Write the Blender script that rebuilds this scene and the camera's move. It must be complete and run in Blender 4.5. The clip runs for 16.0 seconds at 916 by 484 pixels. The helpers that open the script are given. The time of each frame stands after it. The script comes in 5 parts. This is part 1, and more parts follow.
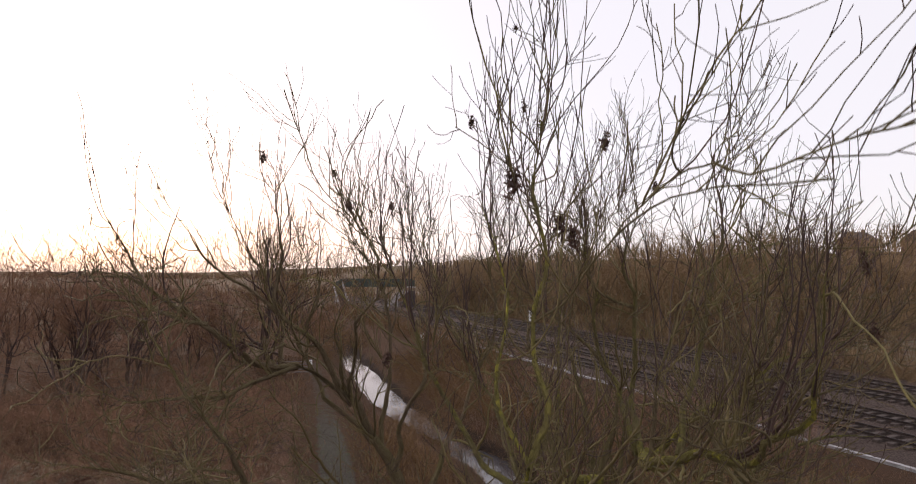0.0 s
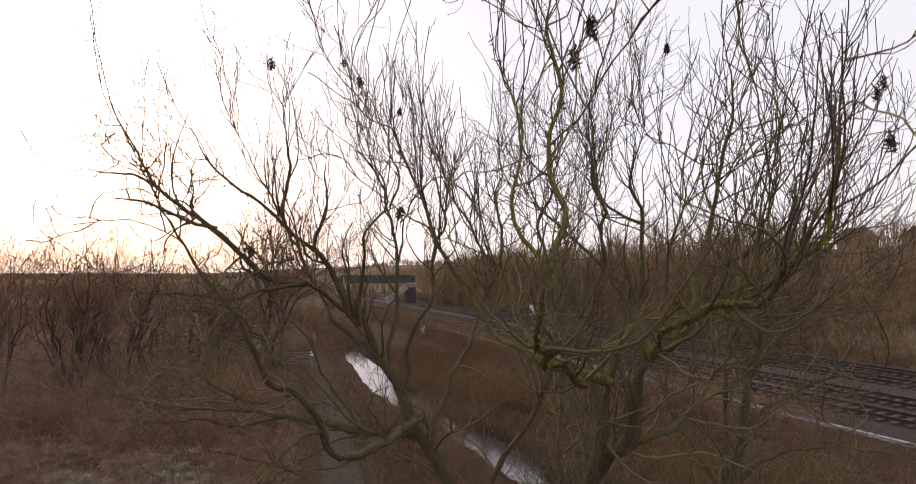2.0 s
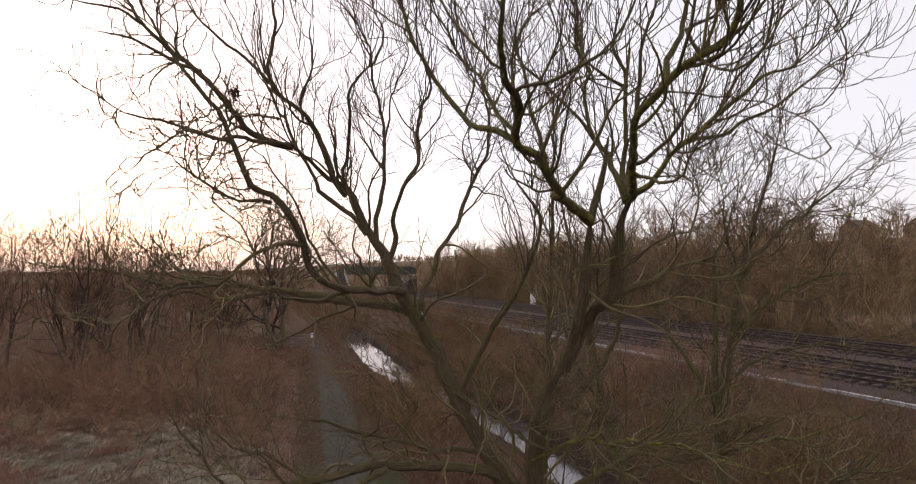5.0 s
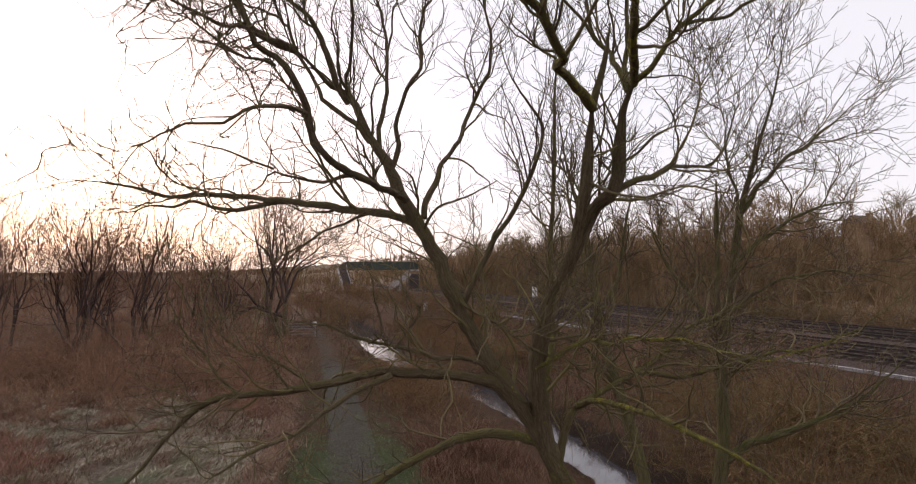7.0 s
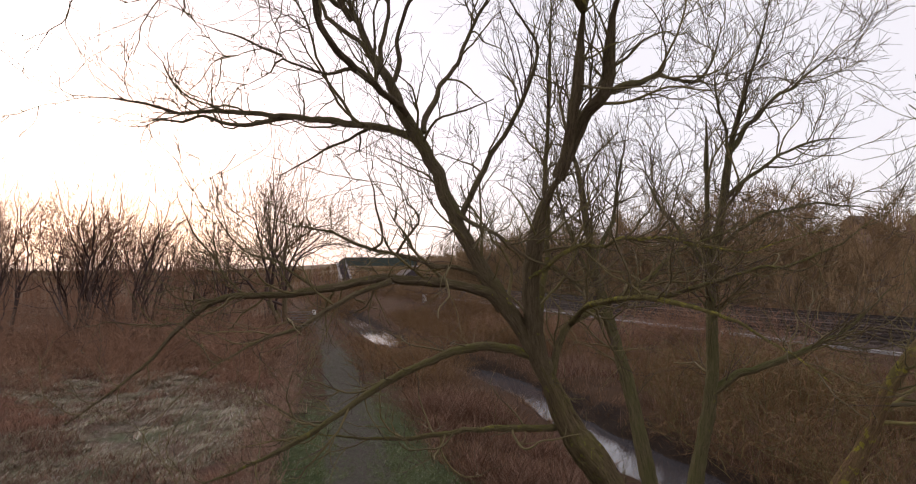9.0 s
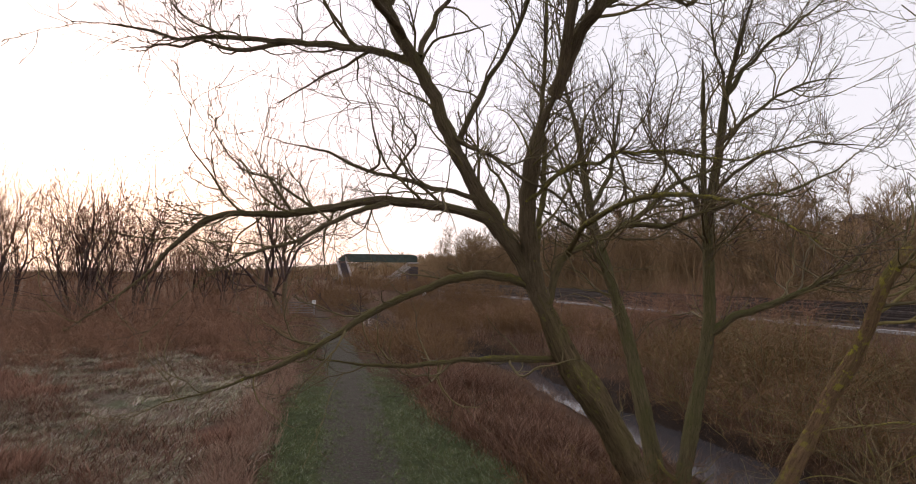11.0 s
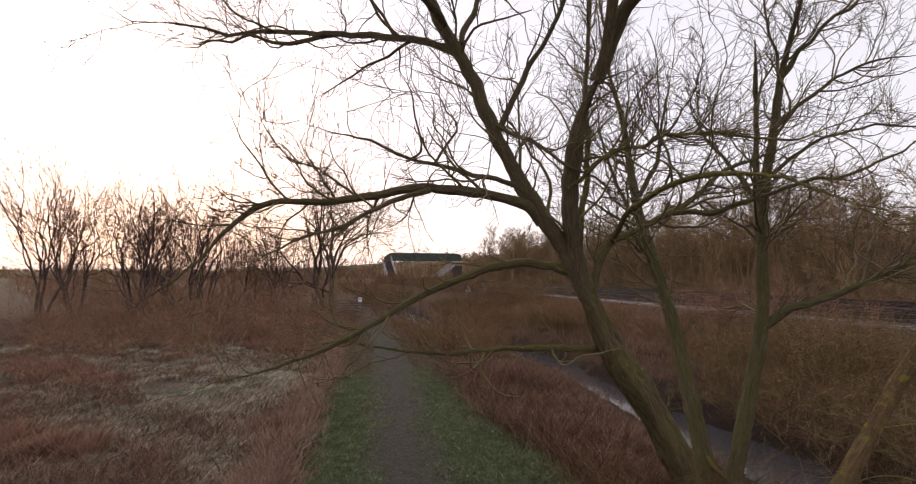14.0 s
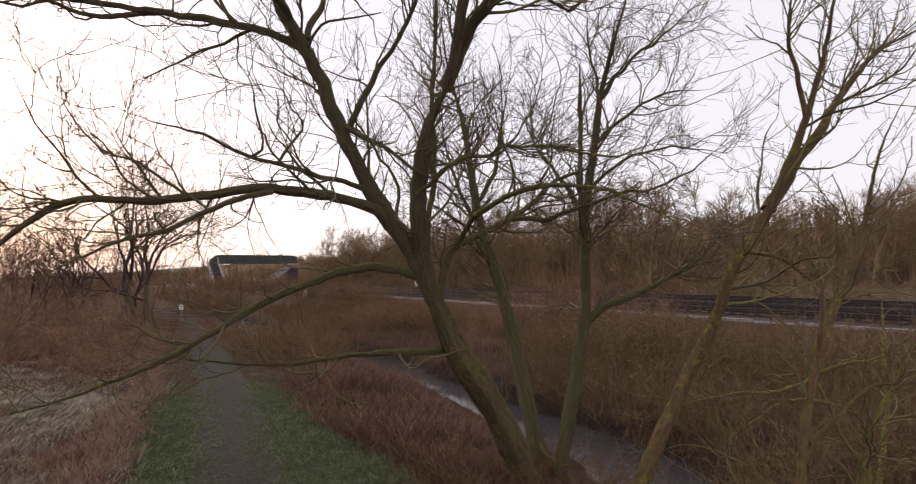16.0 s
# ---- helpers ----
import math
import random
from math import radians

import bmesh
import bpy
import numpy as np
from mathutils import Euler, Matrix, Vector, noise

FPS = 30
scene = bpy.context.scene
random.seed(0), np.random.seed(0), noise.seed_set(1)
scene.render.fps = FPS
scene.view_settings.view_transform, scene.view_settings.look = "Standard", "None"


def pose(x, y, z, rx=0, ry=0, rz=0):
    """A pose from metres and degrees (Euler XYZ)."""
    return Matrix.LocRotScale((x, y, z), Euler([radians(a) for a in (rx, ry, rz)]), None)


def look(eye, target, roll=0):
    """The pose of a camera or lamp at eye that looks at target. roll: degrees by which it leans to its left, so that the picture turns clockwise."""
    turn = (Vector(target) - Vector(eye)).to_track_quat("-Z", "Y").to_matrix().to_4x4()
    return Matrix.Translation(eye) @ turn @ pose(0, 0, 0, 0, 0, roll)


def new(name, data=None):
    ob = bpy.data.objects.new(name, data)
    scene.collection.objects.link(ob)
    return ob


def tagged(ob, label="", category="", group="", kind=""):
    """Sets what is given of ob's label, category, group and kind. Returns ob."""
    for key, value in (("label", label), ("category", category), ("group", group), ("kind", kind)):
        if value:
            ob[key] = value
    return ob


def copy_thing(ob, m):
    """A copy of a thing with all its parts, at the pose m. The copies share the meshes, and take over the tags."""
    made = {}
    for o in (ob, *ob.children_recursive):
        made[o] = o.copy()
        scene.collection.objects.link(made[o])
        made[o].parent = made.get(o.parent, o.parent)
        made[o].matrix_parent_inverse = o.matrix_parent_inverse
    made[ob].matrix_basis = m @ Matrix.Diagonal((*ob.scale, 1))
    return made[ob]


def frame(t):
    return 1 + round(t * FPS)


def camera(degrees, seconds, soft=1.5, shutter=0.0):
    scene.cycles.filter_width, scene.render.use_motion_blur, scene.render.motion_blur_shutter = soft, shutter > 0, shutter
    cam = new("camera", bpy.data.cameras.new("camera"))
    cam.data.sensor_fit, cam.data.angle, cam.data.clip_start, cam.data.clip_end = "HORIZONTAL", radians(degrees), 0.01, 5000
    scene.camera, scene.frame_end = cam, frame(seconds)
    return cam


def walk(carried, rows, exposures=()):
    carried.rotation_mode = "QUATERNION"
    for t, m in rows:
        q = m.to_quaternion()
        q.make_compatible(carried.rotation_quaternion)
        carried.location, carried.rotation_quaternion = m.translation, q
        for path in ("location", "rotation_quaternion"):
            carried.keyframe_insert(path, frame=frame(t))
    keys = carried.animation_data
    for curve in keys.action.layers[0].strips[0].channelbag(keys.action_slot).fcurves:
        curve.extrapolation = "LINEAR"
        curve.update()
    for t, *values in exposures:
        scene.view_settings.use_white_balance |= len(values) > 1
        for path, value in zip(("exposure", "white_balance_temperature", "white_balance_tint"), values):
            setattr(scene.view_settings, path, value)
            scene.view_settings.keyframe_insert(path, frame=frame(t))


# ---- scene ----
cam = camera(80.0, 16.0, 1.0, 0.5)

PATH = [
    (0, (-0.217, 0.122, 9.605), (-0.127, 10.106, 10.162), 0.36),
    (0.5, (-0.235, 0.137, 9.368), (-0.143, 10.121, 9.930), 0.33),
    (1, (-0.237, 0.154, 9.128), (-0.144, 10.138, 9.685), 0.28),
    (1.5, (-0.263, 0.168, 8.906), (-0.169, 10.152, 9.461), 0.20),
    (2, (-0.293, 0.167, 8.707), (-0.203, 10.152, 9.263), 0.12),
    (2.5, (-0.308, 0.144, 8.472), (-0.225, 10.128, 9.025), 0.07),
    (3, (-0.281, 0.121, 8.223), (-0.192, 10.106, 8.772), 0.04),
    (3.5, (-0.212, 0.115, 7.984), (-0.133, 10.100, 8.528), -0.01),
    (4, (-0.151, 0.124, 7.738), (-0.076, 10.110, 8.274), -0.06),
    (4.5, (-0.119, 0.151, 7.491), (-0.044, 10.137, 8.010), -0.07),
    (4.7, (-0.112, 0.167, 7.392), (-0.045, 10.154, 7.907), -0.07),
    (6.8, (-0.137, 0.236, 6.290), (-0.101, 10.223, 6.794), -0.28),
    (7, (-0.128, 0.210, 6.171), (-0.099, 10.197, 6.678), -0.26),
    (7.5, (-0.102, 0.131, 5.894), (-0.071, 10.118, 6.412), -0.21),
    (8, (-0.092, 0.052, 5.621), (-0.055, 10.038, 6.145), -0.14),
    (8.5, (-0.098, -0.002, 5.349), (-0.055, 9.984, 5.875), -0.04),
    (9, (-0.107, -0.018, 5.082), (-0.069, 9.968, 5.605), 0.04),
    (9.5, (-0.127, -0.024, 4.831), (-0.083, 9.962, 5.359), 0.09),
    (10, (-0.121, -0.027, 4.575), (-0.087, 9.959, 5.110), 0.12),
    (10.2, (-0.114, -0.030, 4.474), (-0.083, 9.956, 5.012), 0.12),
    (12.3, (0.017, 0.054, 3.845), (0.067, 10.040, 4.373), -0.11),
    (12.5, (0.024, 0.042, 3.848), (0.023, 10.028, 4.374), -0.07),
    (13, (0.021, 0.011, 3.877), (-0.538, 9.982, 4.404), 0.07),
    (13.5, (-0.007, -0.007, 3.921), (-1.006, 9.929, 4.448), 0.19),
    (14, (-0.034, 0.002, 3.963), (-0.804, 9.958, 4.490), 0.17),
    (14.5, (-0.063, 0.036, 3.995), (-0.294, 10.019, 4.530), 0.02),
    (15, (-0.089, 0.074, 3.999), (0.539, 10.040, 4.537), -0.17),
    (15.5, (-0.118, 0.078, 3.997), (1.461, 9.938, 4.538), -0.38),
    (16, (-0.152, 0.058, 4.001), (1.993, 9.811, 4.545), -0.57),
]
walk(cam, [(t, look(eye, target, roll)) for t, eye, target, roll in PATH])

# ---- light ----
world = bpy.data.worlds.new("dawn_sky")
scene.world = world
world.use_nodes = True
wn, wl = world.node_tree.nodes, world.node_tree.links
wn.clear()
sky = wn.new("ShaderNodeTexSky")
sky.sky_type = "NISHITA"
sky.sun_disc = False
sky.sun_elevation, sky.sun_rotation = radians(13.0), radians(-34.0)
sky.air_density, sky.dust_density, sky.ozone_density = 1.0, 3.0, 1.5
sky_light = wn.new("ShaderNodeBackground")
sky_light.inputs["Strength"].default_value = 0.04
haze = wn.new("ShaderNodeMix")                      # rosy morning haze over the clear sky's colour
haze.data_type, haze.blend_type = "RGBA", "MULTIPLY"
haze.inputs["Factor"].default_value = 1.0
haze.inputs["B"].default_value = (1.0, 0.85, 1.02, 1)
wl.new(sky.outputs["Color"], haze.inputs["A"])
wl.new(haze.outputs["Result"], sky_light.inputs["Color"])
cloud_light = wn.new("ShaderNodeBackground")       # thin even cloud over the whole sky
cloud_light.inputs["Color"].default_value = (0.96, 0.912, 0.945, 1)
cloud_light.inputs["Strength"].default_value = 0.91
sky_sum = wn.new("ShaderNodeAddShader")
sky_out = wn.new("ShaderNodeOutputWorld")
wl.new(sky_light.outputs[0], sky_sum.inputs[0])
wl.new(cloud_light.outputs[0], sky_sum.inputs[1])
wl.new(sky_sum.outputs[0], sky_out.inputs["Surface"])
sun = new("sun", bpy.data.lights.new("sun", "SUN"))
sun.data.energy, sun.data.angle, sun.data.color = 0.6, radians(14), (1.0, 0.86, 0.74)
sun.matrix_world = look((-40, 64, 9), (0, 0, 2))

# ---- materials ----


def mixed(nt, fac, a, b):
    m = nt.nodes.new("ShaderNodeMix")
    m.data_type = "RGBA"
    for sock, v in ((m.inputs["Factor"], fac), (m.inputs["A"], a), (m.inputs["B"], b)):
        if isinstance(v, tuple):
            sock.default_value = (*v, 1)
        elif isinstance(v, (int, float)):
            sock.default_value = v
        else:
            nt.links.new(v, sock)
    return m.outputs["Result"]


def grain(nt, scale, detail=4.0, lo=0.35, hi=0.65, stretch=None, rough=0.6, limb=False):
    """Noise at a real-world scale, in the object's space or, for bark, along the limb."""
    tc = nt.nodes.new("ShaderNodeAttribute" if limb else "ShaderNodeTexCoord")
    if limb:
        tc.attribute_name = "along_limb"
    n = nt.nodes.new("ShaderNodeTexNoise")
    n.inputs["Scale"].default_value, n.inputs["Detail"].default_value, n.inputs["Roughness"].default_value = scale, detail, rough
    if stretch:
        mp = nt.nodes.new("ShaderNodeMapping")
        mp.inputs["Scale"].default_value = stretch
        nt.links.new(tc.outputs["Vector" if limb else "Object"], mp.inputs["Vector"])
        nt.links.new(mp.outputs["Vector"], n.inputs["Vector"])
    else:
        nt.links.new(tc.outputs["Vector" if limb else "Object"], n.inputs["Vector"])
    r = nt.nodes.new("ShaderNodeMapRange")
    r.inputs["From Min"].default_value, r.inputs["From Max"].default_value = lo, hi
    nt.links.new(n.outputs["Fac"], r.inputs["Value"])
    return r.outputs["Result"]


def math_node(nt, op, a, b=0.5):
    m = nt.nodes.new("ShaderNodeMath")
    m.operation = op
    m.use_clamp = True
    for i, v in enumerate((a, b)):
        if isinstance(v, (int, float)):
            m.inputs[i].default_value = v
        else:
            nt.links.new(v, m.inputs[i])
    return m.outputs[0]


def bumped(nt, height, strength, distance):
    b = nt.nodes.new("ShaderNodeBump")
    b.inputs["Strength"].default_value, b.inputs["Distance"].default_value = strength, distance
    nt.links.new(height, b.inputs["Height"])
    return b.outputs["Normal"]


def base_mat(name, rough=0.85, spec=0.25, metal=0.0):
    m = bpy.data.materials.new(name)
    m.use_nodes = True
    b = m.node_tree.nodes["Principled BSDF"]
    b.inputs["Roughness"].default_value, b.inputs["Specular IOR Level"].default_value, b.inputs["Metallic"].default_value = rough, spec, metal
    return m, m.node_tree, b


def island(nt):
    return nt.nodes.new("ShaderNodeNewGeometry").outputs["Random Per Island"]


def bark_mat(name, dark, light, moss, lichen, moss_lo, moss_hi, lichen_lo=0.66, ridge=9.0):
    """Furrowed bark with green algae and patches of yellow lichen."""
    m, nt, b = base_mat(name, 0.92, 0.15)
    furrow = grain(nt, ridge, 5, 0.36, 0.62, (7.0, 7.0, 0.7), 0.7, True)
    fine = grain(nt, 60, 3, 0.3, 0.7)
    col = mixed(nt, furrow, dark, light)
    col = mixed(nt, math_node(nt, "MULTIPLY", fine, 0.35), col, tuple(min(1, c * 1.7) for c in light))
    geo = nt.nodes.new("ShaderNodeNewGeometry")
    sep = nt.nodes.new("ShaderNodeSeparateXYZ")
    nt.links.new(geo.outputs["Normal"], sep.inputs[0])
    up = nt.nodes.new("ShaderNodeMapRange")
    up.inputs["From Min"].default_value, up.inputs["From Max"].default_value = -0.8, 0.7
    nt.links.new(sep.outputs["Z"], up.inputs["Value"])
    green = math_node(nt, "MULTIPLY", grain(nt, 1.6, 5, moss_lo, moss_hi), up.outputs["Result"])
    col = mixed(nt, green, col, moss)
    spots = math_node(nt, "MULTIPLY", grain(nt, 13, 6, lichen_lo - 0.02, lichen_lo + 0.05), grain(nt, 0.8, 2, 0.4, 0.62))
    col = mixed(nt, spots, col, lichen)
    nt.links.new(col, b.inputs["Base Color"])
    nt.links.new(bumped(nt, furrow, 0.8, 0.03), b.inputs["Normal"])
    return m


def twig_mat(name, a, c, rough=0.7):
    m, nt, b = base_mat(name, rough, 0.3)
    col = mixed(nt, island(nt), a, c)
    col = mixed(nt, math_node(nt, "MULTIPLY", grain(nt, 25, 3), 0.4), col, tuple(x * 0.5 for x in a))
    nt.links.new(col, b.inputs["Base Color"])
    return m


def strand_mat(name, cols, spread=1.0, rough=0.8):
    """Dead stems and blades: each one takes its tint from a short ramp; frost and dirt in patches over them."""
    m, nt, b = base_mat(name, rough, 0.2)
    ramp = nt.nodes.new("ShaderNodeValToRGB")
    while len(ramp.color_ramp.elements) < len(cols):
        ramp.color_ramp.elements.new(0.5)
    for i, (e, c) in enumerate(zip(ramp.color_ramp.elements, cols)):
        e.position, e.color = i / (len(cols) - 1), (*c, 1)
    nt.links.new(island(nt), ramp.inputs["Fac"])
    nt.links.new(ramp.outputs["Color"], b.inputs["Base Color"])
    b.inputs["Subsurface Weight"].default_value = 0.0
    return m


BARK = bark_mat("willow_bark", (0.062, 0.046, 0.03), (0.21, 0.156, 0.1), (0.14, 0.122, 0.046), (0.36, 0.33, 0.05), 0.34, 0.64)
BARK_GREEN = bark_mat("mossy_bark", (0.06, 0.046, 0.028), (0.18, 0.14, 0.08), (0.15, 0.135, 0.045), (0.26, 0.235, 0.05), 0.30, 0.58, 0.58)
BARK_TRUNK = bark_mat("furrowed_trunk_bark", (0.036, 0.027, 0.016), (0.205, 0.15, 0.085), (0.165, 0.145, 0.05), (0.28, 0.26, 0.06), 0.33, 0.62, 0.60, 6.5)
BARK_LICHEN = bark_mat("lichen_bark", (0.085, 0.055, 0.033), (0.24, 0.15, 0.08), (0.17, 0.155, 0.045), (0.34, 0.30, 0.05), 0.46, 0.68, 0.56)
BARK_DARK = bark_mat("dark_mossy_bark", (0.042, 0.034, 0.02), (0.19, 0.15, 0.083), (0.115, 0.115, 0.04), (0.24, 0.22, 0.05), 0.28, 0.58, 0.64, 7.0)
MOSS_LIMB = bark_mat("lichened_branch", (0.08, 0.065, 0.03), (0.19, 0.15, 0.07), (0.19, 0.17, 0.045), (0.36, 0.32, 0.055), 0.30, 0.58, 0.54)
MOSS_TWIG = twig_mat("lichened_twig", (0.10, 0.08, 0.037), (0.25, 0.205, 0.07))
LICHEN_STEM = bark_mat("yellow_lichen_stem", (0.09, 0.072, 0.04), (0.26, 0.20, 0.11), (0.28, 0.25, 0.07), (0.46, 0.41, 0.08), 0.30, 0.56, 0.5)
LICHEN_TWIG = twig_mat("yellow_lichen_twig", (0.11, 0.082, 0.04), (0.29, 0.225, 0.095))
BARK_FAR = twig_mat("far_bark", (0.09, 0.062, 0.045), (0.16, 0.112, 0.08), 0.9)
TWIG = twig_mat("willow_twig", (0.06, 0.037, 0.031), (0.13, 0.08, 0.064))
TWIG_GREEN = twig_mat("mossy_twig", (0.105, 0.08, 0.039), (0.215, 0.168, 0.07))
TWIG_RED = twig_mat("red_brown_twig", (0.185, 0.098, 0.058), (0.36, 0.198, 0.12))
TWIG_BROWN = twig_mat("brown_twig", (0.135, 0.075, 0.032), (0.265, 0.152, 0.066))
WOOD_FAR = twig_mat("woodland_twig", (0.215, 0.143, 0.075), (0.355, 0.236, 0.128), 0.9)
RED_STEM = strand_mat("dead_red_stems", [(0.05, 0.024, 0.014), (0.17, 0.083, 0.049), (0.087, 0.041, 0.025), (0.32, 0.205, 0.145), (0.122, 0.059, 0.037)])
STEM_BROWN = strand_mat("dead_brown_stems", [(0.05, 0.027, 0.016), (0.21, 0.12, 0.066), (0.09, 0.049, 0.028), (0.32, 0.2, 0.115), (0.14, 0.078, 0.044)])
RUST_STEM = strand_mat("rust_fern", [(0.16, 0.08, 0.052), (0.30, 0.17, 0.115), (0.22, 0.115, 0.08)])
STRAW = strand_mat("straw_grass", [(0.12, 0.07, 0.048), (0.30, 0.18, 0.125), (0.36, 0.25, 0.18), (0.22, 0.125, 0.09)])
FROST_BLADE = strand_mat("frosted_grass", [(0.085, 0.055, 0.042), (0.32, 0.31, 0.2), (0.62, 0.53, 0.47), (0.17, 0.2, 0.08), (0.38, 0.245, 0.2), (0.19, 0.22, 0.10), (0.2, 0.115, 0.09), (0.13, 0.075, 0.06)])
GREEN_BLADE = strand_mat("verge_grass", [(0.045, 0.06, 0.016), (0.11, 0.145, 0.042), (0.34, 0.365, 0.25), (0.075, 0.105, 0.028), (0.14, 0.105, 0.055), (0.17, 0.2, 0.085), (0.06, 0.085, 0.024)])
LEAF_DEAD = strand_mat("withered_leaf", [(0.05, 0.03, 0.025), (0.1, 0.06, 0.048), (0.15, 0.09, 0.065)])


def ground_mat():
    """Winter ground: soil, frosty grass, worn path, green verge, mud and scrub litter, by cover masks of the sheet."""
    m, nt, b = base_mat("winter_ground", 0.95, 0.15)

    def mask(name, edge):
        at = nt.nodes.new("ShaderNodeAttribute")
        at.attribute_name = name
        wob = math_node(nt, "SUBTRACT", at.outputs["Fac"], math_node(nt, "MULTIPLY", grain(nt, edge, 5, 0.25, 0.75), 0.45))
        r = nt.nodes.new("ShaderNodeMapRange")
        r.inputs["From Min"].default_value, r.inputs["From Max"].default_value = 0.12, 0.42
        nt.links.new(wob, r.inputs["Value"])
        return r.outputs["Result"]

    blades = grain(nt, 9, 6, 0.3, 0.7, (0.6, 1.6, 1.0), 0.75)
    fine = grain(nt, 45, 4, 0.3, 0.7)
    coarse = grain(nt, 0.35, 4, 0.38, 0.62)
    litter = mixed(nt, blades, (0.07, 0.038, 0.025), (0.19, 0.105, 0.064))
    litter = mixed(nt, math_node(nt, "MULTIPLY", coarse, 0.5), litter, (0.11, 0.078, 0.046))
    frost = mixed(nt, blades, (0.09, 0.065, 0.045), (0.44, 0.345, 0.272))
    frost = mixed(nt, math_node(nt, "MULTIPLY", grain(nt, 0.5, 5, 0.46, 0.6), 0.75), frost, (0.17, 0.205, 0.11))
    frost = mixed(nt, math_node(nt, "MULTIPLY", grain(nt, 0.28, 4, 0.48, 0.62), 0.8), frost, (0.18, 0.09, 0.068))
    col = mixed(nt, mask("frost", 0.8), litter, frost)
    verge = mixed(nt, blades, (0.045, 0.066, 0.02), (0.105, 0.135, 0.052))
    verge = mixed(nt, math_node(nt, "MULTIPLY", coarse, 0.5), verge, (0.14, 0.145, 0.085))
    col = mixed(nt, mask("verge", 2.0), col, verge)
    worn = mixed(nt, fine, (0.075, 0.058, 0.048), (0.165, 0.138, 0.118))
    worn = mixed(nt, math_node(nt, "MULTIPLY", grain(nt, 9, 5, 0.46, 0.6), 0.85), worn, (0.125, 0.13, 0.085))
    worn = mixed(nt, math_node(nt, "MULTIPLY", grain(nt, 20, 5, 0.52, 0.66), 0.8), worn, (0.24, 0.22, 0.19))
    col = mixed(nt, mask("worn", 2.5), col, worn)
    mud = mixed(nt, fine, (0.035, 0.025, 0.02), (0.085, 0.06, 0.045))
    col = mixed(nt, mask("mud", 1.5), col, mud)
    stone = mixed(nt, grain(nt, 14, 4, 0.35, 0.65), (0.075, 0.052, 0.044), (0.20, 0.15, 0.13))
    col = mixed(nt, mask("ballast", 1.5), col, stone)
    field = mixed(nt, blades, (0.13, 0.085, 0.057), (0.27, 0.19, 0.135))
    field = mixed(nt, grain(nt, 0.05, 4, 0.42, 0.58, (0.5, 1.8, 1.0)), field, (0.17, 0.135, 0.085))
    col = mixed(nt, mask("field", 0.2), col, field)
    nt.links.new(col, b.inputs["Base Color"])
    nt.links.new(bumped(nt, blades, 1.0, 0.14), b.inputs["Normal"])
    return m


def water_mat():
    m, nt, b = base_mat("dark_water", 0.03, 0.95)
    b.inputs["Base Color"].default_value = (0.06, 0.056, 0.06, 1)
    ice = grain(nt, 1.3, 4, 0.45, 0.7, (1.0, 0.6, 1.0))
    r = nt.nodes.new("ShaderNodeMapRange")
    r.inputs["To Min"].default_value, r.inputs["To Max"].default_value = 0.0, 0.05
    nt.links.new(ice, r.inputs["Value"])
    nt.links.new(r.outputs["Result"], b.inputs["Roughness"])
    nt.links.new(bumped(nt, grain(nt, 5, 4, 0.2, 0.8), 0.03, 0.03), b.inputs["Normal"])
    return m


def plain_mat(name, a, c, scale=12, rough=0.7, metal=0.0, bump=0.15):
    m, nt, b = base_mat(name, rough, 0.3, metal)
    n = grain(nt, scale, 5, 0.3, 0.7)
    nt.links.new(mixed(nt, n, a, c), b.inputs["Base Color"])
    nt.links.new(bumped(nt, n, bump, 0.02), b.inputs["Normal"])
    return m


GROUND, WATER = ground_mat(), water_mat()
# rust tone taken near black: shade on the rail sides is in this colour
RAIL_SHADED = plain_mat("rusty_shaded_rail_steel", (0.022, 0.016, 0.014), (0.045, 0.032, 0.028), 8, 0.6, 0.0)
SLEEPER = plain_mat("weathered_sleeper", (0.055, 0.042, 0.036), (0.11, 0.085, 0.075), 7, 0.9)
CONCRETE = plain_mat("frosted_concrete", (0.20, 0.185, 0.18), (0.46, 0.44, 0.44), 3, 0.8)
BRIDGE_GREEN = plain_mat("green_painted_steel", (0.042, 0.054, 0.044), (0.07, 0.086, 0.07), 1.2, 0.6)
BRIDGE_GREY = plain_mat("pale_concrete", (0.28, 0.25, 0.24), (0.44, 0.40, 0.38), 2, 0.85)
STEP_DARK = plain_mat("dark_step", (0.055, 0.043, 0.045), (0.095, 0.075, 0.078), 3, 0.8)
GATE_WOOD = plain_mat("grey_gate_wood", (0.16, 0.13, 0.12), (0.30, 0.26, 0.24), 10, 0.85)
SIGN_WHITE = plain_mat("white_sign_paint", (0.74, 0.72, 0.70), (0.84, 0.83, 0.82), 10, 0.5)
BRICK = plain_mat("far_brick", (0.14, 0.085, 0.07), (0.22, 0.14, 0.11), 3, 0.9)
ROOF = plain_mat("far_roof_tile", (0.07, 0.055, 0.05), (0.12, 0.09, 0.08), 3, 0.9)
GLASS = plain_mat("far_window", (0.03, 0.035, 0.04), (0.05, 0.055, 0.06), 3, 0.1)

# ---- mesh tools ----
rng = np.random.default_rng(7)


